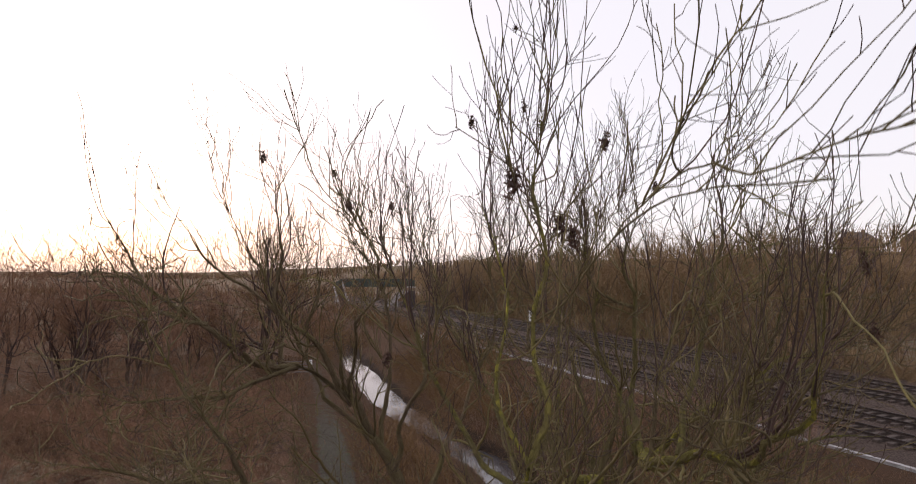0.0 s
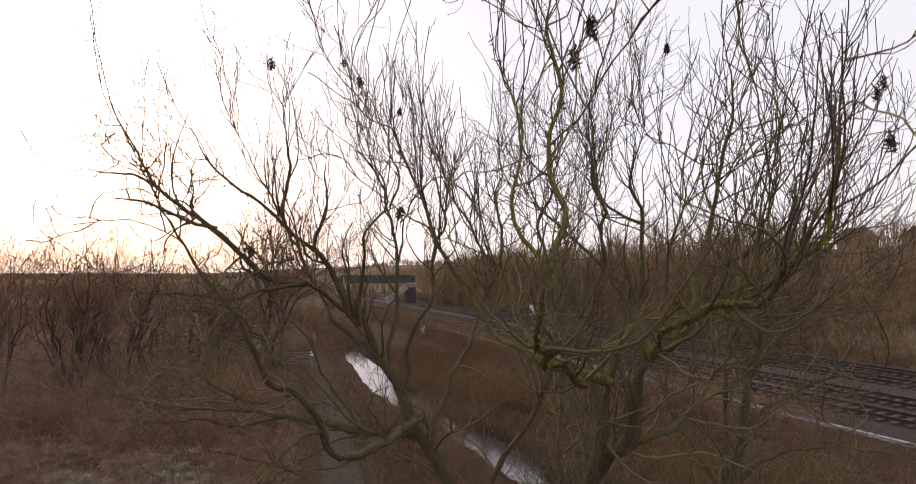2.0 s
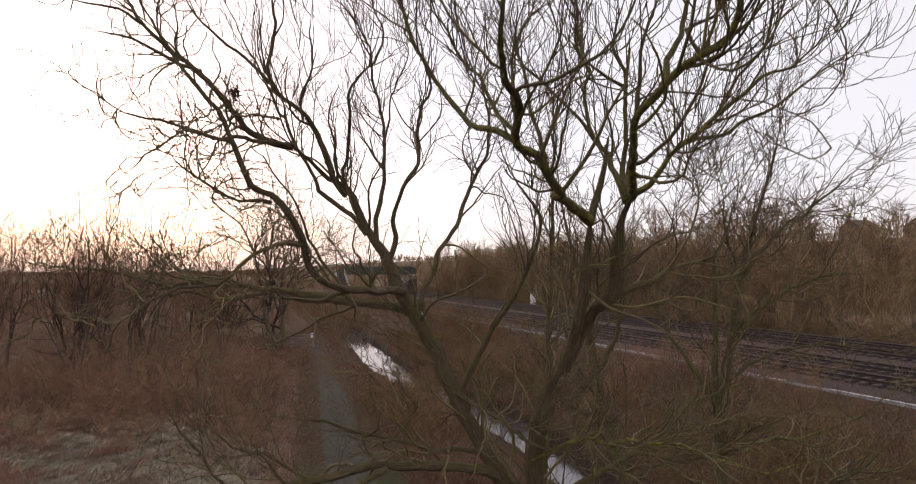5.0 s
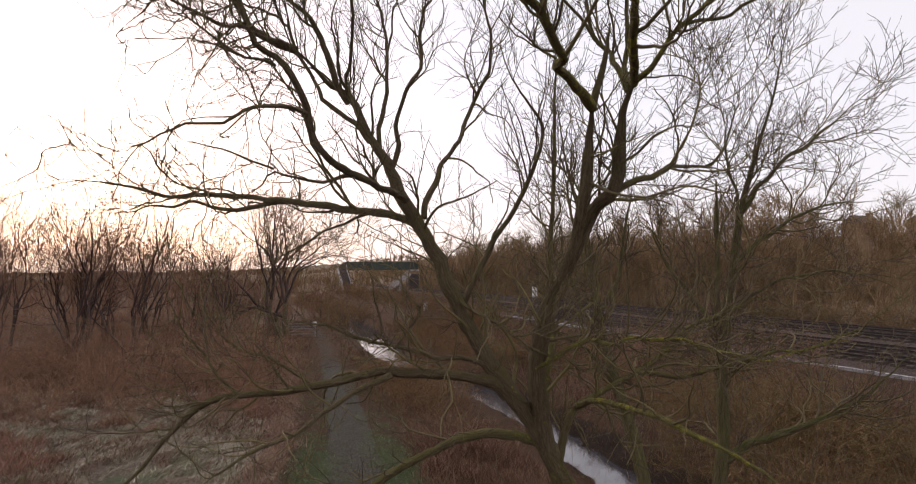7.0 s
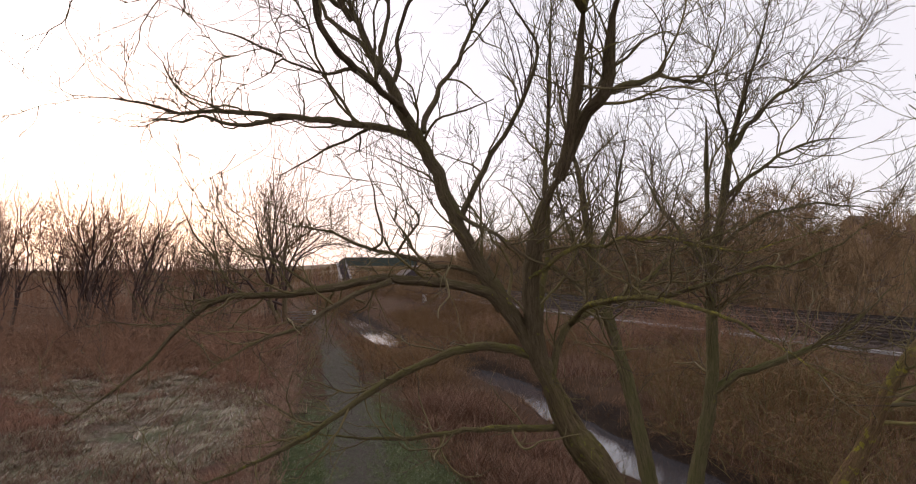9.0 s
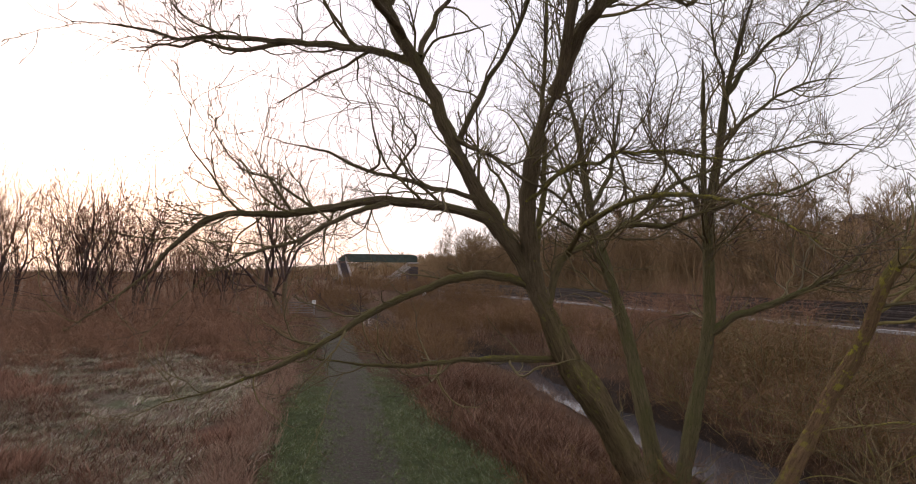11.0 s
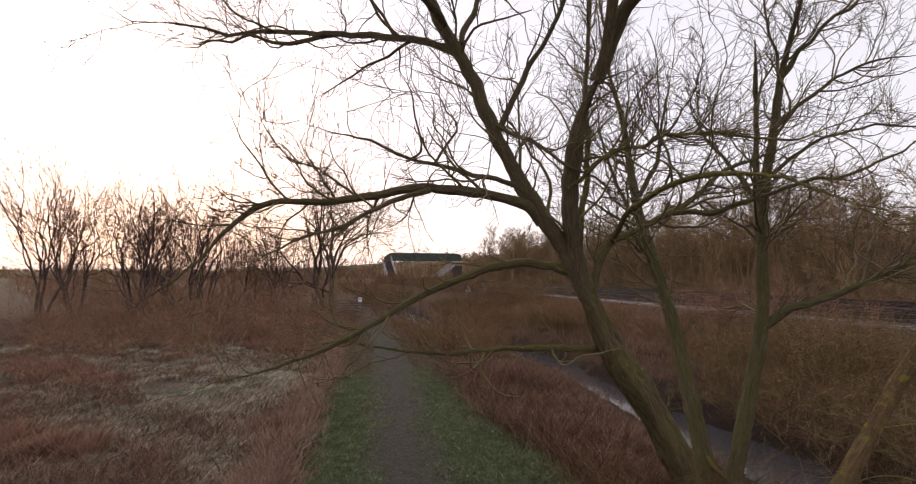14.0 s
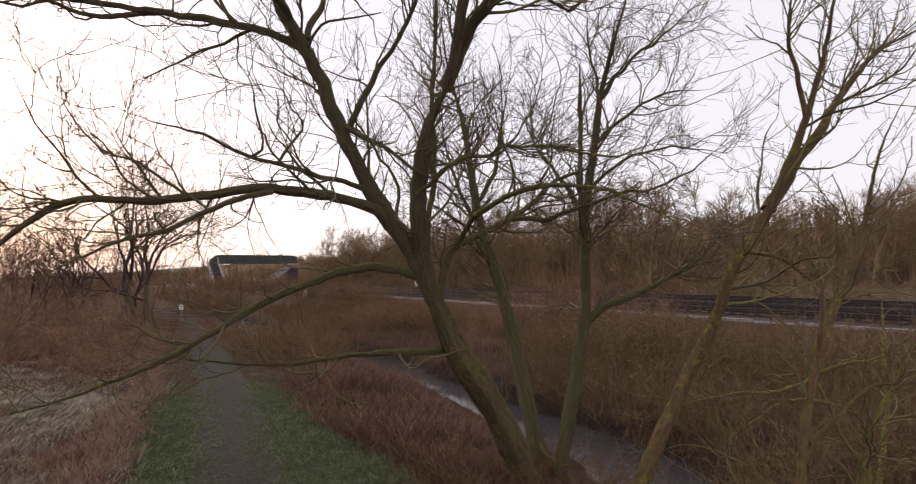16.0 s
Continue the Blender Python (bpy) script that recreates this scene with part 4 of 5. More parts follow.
for cx, cy, cz, size in ((-0.15, 4.0, 10.9, 0.05), (0.09, 2.6, 10.11, 0.075), (0.62, 3.2, 10.47, 0.06), (0.42, 3.6, 10.88, 0.045), (0.27, 2.0, 9.47, 0.06), (1.18, 3.4, 10.31, 0.04), (-2.14, 4.8, 10.64, 0.07), (1.12, 3.6, 10.41, 0.035), (1.71, 2.6, 9.37, 0.05), (-0.83, 5.0, 10.21, 0.05)):
    withered_tuft((cx - W0[0], cy - W0[1], cz - W0[2]), size)
for cx, cy, cz, size in ((0.29, 3.6, 11.1, 0.03), (-2.71, 4.6, 8.59, 0.09), (-1.74, 3.0, 8.63, 0.06), (1.88, 2.8, 9.63, 0.04), (1.84, 3.2, 9.89, 0.05), (-1.24, 3.6, 9.75, 0.05), (0.4, 3.0, 9.86, 0.07), (-1.48, 4.5, 10.42, 0.04)):
    withered_tuft((cx - W0[0], cy - W0[1], cz - W0[2]), size)
tagged(willow, "leaning bare willow with mossy trunk and spreading limbs", "tree")

# ---- the trees on the bank ----


def bank_tree(name, at, label, limbs, mat, twig_mats, dens, up=0.09, lens=((0.6, 1.6), (0.3, 0.9), (0.15, 0.45)), s0=0.3, wig=0.15):
    th = empty(name, at)
    GROWN.clear()
    for i, (pts, r0, r1, *skin) in enumerate(limbs):
        limb(th, rel(pts, at), r0, r1, skin[0] if skin else mat, 1.0, "trunk" if i == 0 else "limb", 16 if i == 0 else 9)
    crown(th, list(GROWN), twig_mats[0], twig_mats[1], (0, 0, 3), dens, *lens, up, wig, s0, thick=1.5)
    return tagged(th, label, "tree")


bank_tree("alder_tree", (3.5, 9.45, 0.2), "slim bare tree with greenish bark on the stream bank", [
    ([(3.55, 9.4, -0.6), (3.35, 9.5, 0.7), (3.14, 9.7, 2.04), (2.96, 9.9, 3.14), (2.64, 10.2, 4.53), (2.48, 10.4, 5.44), (2.34, 10.7, 6.88), (2.05, 10.9, 8.26), (1.9, 11, 9.5)], 0.17, 0.02),
    ([(2.5, 10.4, 5.3), (2.9, 10.5, 6.0), (3.1, 10.6, 7.0), (3.3, 10.6, 8.0)], 0.05, 0.01),
    ([(2.6, 10.25, 4.7), (2.1, 10.1, 5.5), (1.8, 10.0, 6.4), (1.7, 9.9, 7.3)], 0.05, 0.01),
    ([(3.3, 9.5, 1.05), (3.55, 9.25, 0.7), (3.85, 9.05, 0.62), (4.1, 9.0, 0.85)], 0.04, 0.014, MOSS_LIMB),
    ([(2.8, 10.05, 3.8), (2.3, 9.7, 4.6), (1.6, 9.4, 5.1), (0.9, 9.2, 5.3)], 0.045, 0.01),
], BARK_DARK, (TWIG_GREEN, TWIG), (4.6, 5.2, 5.4), wig=0.2, lens=((0.7, 2.0), (0.35, 1.0), (0.15, 0.5)))
bank_tree("ash_tree", (3.75, 9.3, 0.2), "bare forked tree with a dead snag on the bank", [
    ([(3.55, 9.3, -0.6), (3.71, 9.3, 0.57), (3.94, 9.2, 1.94), (4.13, 9.1, 3.29), (4.12, 9.0, 4.93), (4.28, 8.95, 6.0), (4.42, 8.9, 7.05), (4.6, 8.7, 8.0), (4.85, 8.6, 8.9), (5.0, 8.5, 9.8)], 0.17, 0.02),
    ([(4.12, 9.0, 4.9), (4.0, 8.9, 5.6), (3.97, 8.8, 6.34), (3.92, 8.65, 7.2), (3.9, 8.6, 7.55)], 0.05, 0.04),
    ([(4.15, 9.1, 3.1), (4.5, 9.05, 3.35), (5.1, 9.0, 3.58), (5.81, 8.9, 3.91), (6.3, 8.8, 4.25), (6.9, 8.6, 4.9)], 0.075, 0.015),
    ([(4.1, 9.0, 5.05), (3.73, 9.3, 5.77), (3.35, 9.6, 6.51), (3.2, 9.7, 7.2)], 0.05, 0.012),
    ([(4.3, 8.95, 6.2), (4.8, 8.8, 6.7), (5.4, 8.6, 7.1), (6.3, 8.4, 7.2)], 0.045, 0.01),
    ([(4.42, 8.9, 7.05), (5.0, 8.9, 7.8), (5.7, 8.8, 8.3), (6.3, 8.6, 8.9)], 0.04, 0.01),
    ([(4.42, 8.9, 6.9), (4.1, 8.6, 7.7), (3.9, 8.4, 8.6)], 0.035, 0.008),
    ([(4.15, 9.0, 5.4), (4.7, 8.7, 5.9), (5.5, 8.4, 6.1), (6.5, 8.2, 6.0)], 0.04, 0.01),
], BARK_DARK, (TWIG_GREEN, TWIG), (6.0, 6.2, 5.8), wig=0.2, lens=((0.8, 2.2), (0.4, 1.1), (0.15, 0.55)), s0=0.34)
bank_tree("leaning_tree", (2.75, 6.0, 0.25), "leaning slender tree crusted with yellow lichen", [
    ([(2.62, 6.15, -0.3), (3.28, 5.9, 1.56), (3.75, 5.7, 2.72), (3.98, 5.5, 3.36), (4.11, 5.25, 4.07), (4.46, 5.2, 4.58), (4.96, 5.1, 5.69), (5.27, 5.0, 6.88), (5.4, 5.0, 8)], 0.125, 0.02),
    ([(4.5, 5.2, 4.65), (4.95, 5.25, 5.2), (5.76, 5.3, 6.14), (6.82, 5.4, 7.14)], 0.07, 0.015),
    ([(4.96, 5.1, 5.69), (4.7, 5.0, 6.4), (4.6, 4.9, 7.2)], 0.035, 0.01),
    ([(4.2, 5.25, 4.2), (4.5, 5.0, 4.1), (4.75, 4.8, 3.8)], 0.03, 0.01),
], BARK_LICHEN, (MOSS_TWIG, TWIG_GREEN), (5.6, 5.2, 4.4), s0=0.42)
bank_tree("lichen_sapling", (5.0, 5.5, 0.2), "thin lichen-covered sapling in the bank thicket", [
    ([(4.9, 5.5, 0.0), (5.05, 5.5, 1.52), (5.47, 5.6, 2.87), (6.39, 5.8, 4.29), (7.08, 6.0, 5.65), (7.9, 6.2, 6.58)], 0.07, 0.012),
    ([(5.2, 5.5, 2.0), (5.9, 5.4, 2.5), (6.6, 5.3, 2.7)], 0.03, 0.01),
    ([(5.47, 5.6, 2.87), (5.5, 5.5, 3.8), (5.7, 5.4, 4.8)], 0.03, 0.008),
], BARK_LICHEN, (TWIG_GREEN, TWIG_GREEN), (3.6, 4.0, 4.0))


def variant_tree(name, label, height, stems, spread, mats, dens, trunk_r, coarse, up=0.10, lens=None, bare=0.2):
    """A free-standing tree of several stems about the origin."""
    th = empty(name)
    GROWN.clear()
    for i in range(stems):
        a = i * 2 * math.pi / stems + rng.random() * 1.2
        lean = spread * (0.25 + 0.95 * rng.random())
        h = height * (0.66 + 0.34 * rng.random()) / math.hypot(1, 0.8 * lean)
        pts = [(0.12 * math.cos(a), 0.12 * math.sin(a), -0.2)]
        for u in (0.2, 0.45, 0.7, 1.0):
            w = lean * u**0.8 * h
            pts.append((w * math.cos(a) + rng.normal() * 0.12 * u, w * math.sin(a) + rng.normal() * 0.12 * u, h * u))
        c, r = rough_limb("trunk", pts, trunk_r * (0.7 + 0.5 * rng.random()), 0.02, mats[0], th, k=12, sides=6)
        GROWN.append((c, r, 1.0))
    l1, l2, l3 = lens or ((height * 0.13, height * 0.34), (height * 0.07, height * 0.17), (height * 0.03, height * 0.08))
    crown(th, list(GROWN), mats[1], mats[2], (0, 0, height * 0.4), dens, l1, l2, l3, up, 0.13, bare, coarse)
    return tagged(th, label, "tree")


def fork_tree(name, label, height, stems, lean, mats, trunk_r, levels=7, tip=0.008, up=0.08, wig=0.13, first=0.24, width=1.0):
    """A bare tree that forks again and again from its stems to its twigs, about the origin."""
    th = empty(name)
    a = np.arange(stems) * 2 * np.pi / stems + rng.random(stems) * 1.3
    out = lean * (0.3 + 0.9 * rng.random(stems))
    d = unit(np.stack([np.cos(a) * out, np.sin(a) * out, np.ones(stems)], -1))
    base = np.stack([np.cos(a) * 0.2, np.sin(a) * 0.2, np.full(stems, -0.3)], -1)
    L = height * first * (0.75 + 0.5 * rng.random(stems))
    r = trunk_r * (0.7 + 0.5 * rng.random(stems))
    grown = []
    for lv in range(levels):
        k = 5 if lv < 4 else 3
        n = len(base)
        P = np.empty((n, k, 3))
        P[:, 0] = base
        for j in range(1, k):
            d = unit(d + np.array([0, 0, up]) + rng.normal(size=(n, 3)) * wig)
            P[:, j] = P[:, j - 1] + d * (L / (k - 1))[:, None]
        R = np.maximum(r[:, None] * np.linspace(1, 0.72, k)[None], tip)
        grown.append((P, R, 5 if lv < 3 else 3))
        ends = [(P[:, -1], d, 0.74, 0.95), (P[:, -1], d, 0.60, 0.85)]
        mid = k // 2
        ends.append((P[:, mid], unit(P[:, mid] - P[:, mid - 1]), 0.52, 0.75))
        nb, nd, nl, nr = [], [], [], []
        for i, ((at, way, thin, reach), spread) in enumerate(zip(ends, ((5, 22), (22, 46), (32, 62)))):
            keep = rng.random(n) < (0.75 if i == 2 and lv else 1.0 if i < 2 else 0.3)
            at, way, span, girth = at[keep], way[keep], L[keep], r[keep]
            perp = unit(np.cross(way, unit(rng.normal(size=way.shape))))
            t = np.radians(spread[0] + (spread[1] - spread[0]) * rng.random(len(at)))[:, None]
            nb.append(at)
            nd.append(way * np.cos(t) + perp * np.sin(t))
            nl.append(span * reach * (0.72 + 0.3 * rng.random(len(at))))
            nr.append(girth * 0.9 * thin)
        base, d, L, r = np.vstack(nb), unit(np.vstack(nd)), np.concatenate(nl), np.concatenate(nr)
    tall = height / np.percentile(grown[-1][0][:, -1, 2], 93)
    grown = [(P * np.array([width, width, tall]), R, k) for P, R, k in grown]
    for q, w in zip(*grown[0][:2]):
        rough_limb("trunk", q, w[0], w[-1], mats[0], th, k=10, sides=8, taper=False)
    tube_mesh("branchwork", grown[1:4], mats[1], th)
    tube_mesh("crown", grown[4:], mats[2], th)
    return tagged(th, label, "tree")


def put_copies(kinds, places, scale=(0.85, 1.15), sink=0.05, seed=1, again=False):
    """Copies of the kinds at the places (x, y), turned and scaled by chance; the first of each kind stands at its first place."""
    r = random.Random(seed)
    used = {id(k) for k in kinds} if again else set()
    for i, (x, y) in enumerate(places):
        k = kinds[i % len(kinds)]
        s = r.uniform(*scale)
        m = pose(x, y, float(ground_height(x, y)) - sink, 0, 0, r.uniform(0, 360)) @ Matrix.Diagonal((s, s, s * r.uniform(0.9, 1.1), 1))
        if id(k) not in used:
            used.add(id(k))
            k.matrix_basis = m
        else:
            o = copy_thing(k, m)
            o.matrix_basis = m


# tall willows beyond the frosty grass
tall = [fork_tree("field_willow", "tall bare multi-stemmed willow at the field edge", 12.0, 5, 0.28, (BARK_FAR, TWIG, TWIG_RED), 0.12, 7, 0.0092, up=0.1, wig=0.12, width=1.0, first=0.32) for _ in range(3)]
for th in tall:
    tagged(th, group="field edge willows")
put_copies(tall, [(-31.2, 38.0), (-26.2, 38.6), (-35.2, 39.5), (-28.6, 41.0), (-23.6, 40.0)], (0.92, 1.06), seed=4)
put_copies(tall, [(-26.8, 48.0), (-23.2, 49.5), (-20.4, 48.5), (-29.8, 47.0)], (0.68, 0.82), seed=15, again=True)
gate_tree = fork_tree("gate_tree", "bare spreading tree with dark trunk beside the gate", 12.6, 4, 0.6, (BARK, TWIG, TWIG_BROWN), 0.26, 8, 0.0125, up=0.05, wig=0.16, width=1.1)
put_copies([gate_tree], [(-16.2, 51.5)], (1.0, 1.0))
low = [fork_tree("hedge_tree", "small bare hedgerow tree with red-brown twigs", 7.2, 4, 0.6, (BARK_FAR, TWIG_RED, TWIG_RED), 0.07, 6, 0.013, up=0.09) for _ in range(3)]
for th in low:
    tagged(th, group="hedgerow trees")
put_copies(low, [(-26, 54), (-30, 58), (-23, 57), (-35, 56), (-20.5, 60), (-24, 64), (-42, 60), (-48, 62), (-17, 67), (-32, 66), (-39, 68), (-55, 66), (-62, 72)], (0.75, 1.1), seed=5)

# ---- scrub ----


def scrub(name, label, height, stems, mats, spread, dens=2.6, category="bush", girth=0.004):
    th = empty(name)
    a = rng.random(stems) * 2 * np.pi
    rr = spread * np.sqrt(rng.random(stems))
    base = np.stack([rr * np.cos(a), rr * np.sin(a), np.full(stems, -0.1)], -1)
    d = unit(np.stack([np.cos(a) * 0.5, np.sin(a) * 0.5, np.ones(stems)], -1) + rng.normal(size=(stems, 3)) * 0.28)
    L = height * (0.6 + 0.6 * rng.random(stems))
    k = 6
    P = np.empty((stems, k, 3))
    P[:, 0] = base
    for j in range(1, k):
        d = unit(d + rng.normal(size=(stems, 3)) * 0.17 + np.array([0, 0, -0.07]))
        P[:, j] = P[:, j - 1] + d * (L / (k - 1))[:, None]
    R = (0.006 + 0.006 * rng.random(stems))[:, None] * np.linspace(1, 0.35, k)[None]
    b2, r2 = shoots(P, R, dens, 0.15, (0.25 * height, 0.6 * height), (25, 70), 0.06, 4, 0.2, 0.7, girth)
    tube_mesh("stem_clump", [(P, np.maximum(R, girth), 3)], mats[0], th)
    V1, F1 = spikes(b2, dens * 3.2, 0.05, (0.14 * height, 0.36 * height), 0.03, girth * 0.9, (20, 75))
    V2, F2 = spikes(P, dens * 4, 0.1, (0.2 * height, 0.45 * height), 0.03, girth, (25, 80))
    tube_mesh("shoot_clump", [(b2, r2, 3)], mats[0], th)
    tagged(mesh_object("twig_mass", np.vstack([V1, V2]), np.vstack([F1, F2 + len(V1)]), mats[1], th, tri=True), kind="stuff")
    return tagged(th, label, category)


r_scrub = random.Random(11)


def scatter(n, xlo, xhi, ylo, yhi, keep):
    out = []
    for _ in range(n * 200):
        if len(out) == n:
            break
        x, y = r_scrub.uniform(xlo, xhi), r_scrub.uniform(ylo, yhi)
        if keep(x, y):
            out.append((x, y))
    return out


def clear_of(x, y, trail, stream):
    return way_from(TRAIL, x, y) > trail and way_from(STREAM, x, y) > stream


red_bush = [scrub("thicket_bush", "tangled leafless red-brown bush among dead grass", 1.7, 26, (TWIG_RED, TWIG_RED), 0.9, 1.6, girth=0.006) for _ in range(4)]
brown_bush = [scrub("bramble_bush", "dense leafless brown bramble bush on the bank", 1.3, 28, (TWIG_BROWN, TWIG_BROWN), 1.0, 2.0, girth=0.006) for _ in range(4)]
tall_bush = [scrub("sapling_clump", "clump of thin upright leafless saplings", 3.0, 16, (TWIG_RED, TWIG_RED), 0.9, 1.3, girth=0.008) for _ in range(3)]
for th in red_bush + brown_bush + tall_bush:
    tagged(th, group="riverside scrub")
trail_x = lambda y: float(np.interp(y, TRAIL[:, 1], TRAIL[:, 0]))
put_copies(red_bush, scatter(84, -38, -2, 21, 37, lambda x, y: x < trail_x(y) - 2.8 and x > -0.95 * y), (0.5, 0.95), seed=6)
put_copies(red_bush, scatter(64, -64, -18, 43, 78, lambda x, y: x < trail_x(y) - 4 and x > -0.9 * y), (1.0, 1.6), seed=16, again=True)
put_copies(tall_bush, scatter(26, -34, -4, 27, 46, lambda x, y: x < trail_x(y) - 4 and x > -0.95 * y), (0.8, 1.2), seed=7)
put_copies(brown_bush, scatter(150, -8, 26, 12, 60, lambda x, y: clear_of(x, y, 4.5, 3.6 if y < 33 else 2.2) and x > float(stream_x(y)) and beside(x, y) < (-6.5 if x > 4 else -1.5)), (0.7, 1.1), seed=8)
put_copies(brown_bush, scatter(120, 4, 34, 12, 56, lambda x, y: -6.5 < beside(x, y) < -2.2 and x > float(stream_x(y)) + 2.5), (0.25, 0.48), seed=18)
put_copies(brown_bush, [(2.2, 8.5), (2.9, 8.2), (3.9, 8.8), (3.1, 9.9), (2.3, 9.3), (1.9, 9.0), (4.3, 9.3), (2.7, 9.1), (3.5, 8.5)], (0.75, 0.95), seed=19)
put_copies(brown_bush, scatter(9, -5, 3.5, 23, 33, lambda x, y: clear_of(x, y, 2.4, 4.0) and trail_x(y) < x < float(stream_x(y))), (0.9, 1.6), seed=9)
put_copies(brown_bush[:2], [(-14.6, 58.4), (-13.6, 62.2), (-15.6, 61), (-14.2, 64.5), (-16.5, 67)], (0.9, 1.3), seed=17)
put_copies(tall_bush[:2], scatter(14, 2, 20, 20, 44, lambda x, y: clear_of(x, y, 5, 3) and -9 < beside(x, y) < -1.5), (0.6, 1.0), seed=10)

bank_thicket = [scrub("bank_thicket", "tangled thorny thicket with olive lichen-coated branches", 2.3, 30, (MOSS_TWIG, TWIG_BROWN), 1.1, 1.7, girth=0.0065) for _ in range(3)]
for th in bank_thicket:
    tagged(th, group="bank thicket")
put_copies(bank_thicket, [(5.6, 6.4), (6.4, 7.0), (7.4, 6.2), (8.2, 7.6), (9.4, 6.4), (6.0, 5.4), (10.4, 8.0), (7.2, 5.0), (11.6, 6.8), (8.6, 5.2)] + scatter(34, 7, 22, 8, 26, lambda x, y: x > float(stream_x(y)) + 1.7 and beside(x, y) < -6.5), (0.7, 1.15), seed=14)

stream_bush = [scrub("stream_bush", "tall dense leafless brown scrub beside the stream", 2.5, 30, (TWIG_BROWN, TWIG_BROWN), 1.2, 1.7, girth=0.009) for _ in range(3)]
for th in stream_bush:
    tagged(th, group="stream scrub")
put_copies(stream_bush, [(float(stream_x(y)) + dx, y) for y, dx in zip(range(68, 122, 3), (-2, 0.5, 1.8) * 7)] + [tuple(float(c) for c in TRACK_AT + TRACK_DIR * s + TRACK_SIDE * p) for s, p in zip(range(20, 98, 3), (-2.2, -3.2, -1.6, -2.8) * 7)], (0.75, 1.25), seed=41)
put_copies(stream_bush, scatter(20, -14, 9, 27, 42, lambda x, y: 4.2 < x - float(stream_x(y)) < 7.5 and beside(x, y) < -1.2), (0.5, 0.85), seed=42, again=True)
put_copies(stream_bush, [(float(stream_x(y)) - 1.2, y) for y in (31.8, 33.0, 34.2, 35.4, 36.6, 37.8)], (0.6, 0.8), seed=43, again=True)

sallow = empty("sallow_bush", (6.25, 6.3, 0.2))
SB = Vector(sallow.location)
GROWN.clear()
for pts, r0, r1 in (
    ([(6.15, 6.6, -0.1), (6.12, 6.6, 1.24), (6.13, 6.5, 1.9), (6.13, 6.4, 2.56), (6.3, 6.3, 3.2), (6.53, 6.2, 3.9), (6.8, 6.2, 4.8)], 0.07, 0.012),
    ([(6.6, 6.1, 0.0), (6.52, 6.0, 1.3), (6.27, 6.0, 1.77), (6.13, 6.1, 2.16), (6.0, 6.2, 2.6), (6.0, 6.2, 3.3)], 0.05, 0.01),
    ([(6.13, 6.4, 2.5), (5.61, 6.2, 2.43), (4.81, 6.3, 2.4), (4.35, 6.5, 2.25), (4.04, 6.7, 2.1)], 0.02, 0.006),
    ([(6.1, 5.8, 0.0), (6.07, 5.6, 1.39), (6.17, 5.5, 2.16), (6.44, 5.4, 2.72), (6.6, 5.3, 3.1), (7.0, 5.2, 3.8)], 0.06, 0.012),
    ([(6.4, 6.05, 0.9), (6.34, 5.8, 2.0), (5.75, 5.9, 2.34), (5.51, 6.2, 2.25), (5.31, 6.5, 1.96), (5.0, 6.8, 1.5)], 0.026, 0.007),
    ([(6.1, 6.9, 0.1), (5.75, 7.5, 0.9), (5.54, 7.5, 1.68), (5.34, 7.4, 2.42), (5.25, 7.4, 2.8)], 0.03, 0.008),
    ([(6.13, 6.4, 2.56), (6.35, 6.1, 2.72), (6.57, 5.8, 2.81), (6.77, 5.5, 3.12), (7.2, 5.3, 3.5)], 0.026, 0.007),
    ([(6.3, 6.4, 0.1), (5.8, 6.6, 0.9), (5.2, 6.9, 1.4), (4.7, 7.2, 1.5), (4.3, 7.5, 1.2)], 0.026, 0.007),
    ([(6.5, 6.2, 0.1), (7.0, 6.2, 1.2), (7.3, 6.3, 2.2), (7.4, 6.4, 3.2), (7.6, 6.4, 4.2)], 0.05, 0.01),
    ([(6.5, 6.0, 0.1), (7.2, 5.7, 0.9), (7.9, 5.6, 1.7), (8.3, 5.5, 2.8)], 0.045, 0.01),
):
    limb(sallow, rel(pts, SB), r0, r1, LICHEN_STEM, 1.0, "stem", 9)
crown(sallow, list(GROWN), LICHEN_TWIG, TWIG_BROWN, (0, 0, 0.5), (4.5, 4.5, 4.5), (0.4, 1.4), (0.25, 0.8), (0.12, 0.4), 0.03, 0.2, 0.12)
tagged(sallow, "arching lichen-yellow sallow stems tangled on the bank", "bush")

# ---- woodland beyond the railway ----
wood = [variant_tree("wood_tree", "bare brown woodland tree behind the railway", 10.5, 4, 0.22, (WOOD_FAR, WOOD_FAR, WOOD_FAR), (2.2, 2.2, 5.5), 0.11, 0.019, up=0.06, lens=((1.2, 3.2), (0.9, 2.1), (0.6, 1.6))) for _ in range(5)]
for th in wood:
    tagged(th, group="railway woodland")
wp = []
r_wood = random.Random(21)
for row, p0 in enumerate((25.5, 29.5, 34.5)):
    s = -40 + row * 1.7
    while s < 113:
        q = TRACK_AT + TRACK_DIR * (s + r_wood.uniform(-1, 1)) + TRACK_SIDE * (p0 + r_wood.uniform(-1.6, 1.6))
        gap = s < 7 and p0 < 50
        if not gap:
            wp.append((float(q[0]), float(q[1])))
        s += r_wood.uniform(4.6, 6.6) * (1 + row * 0.12)
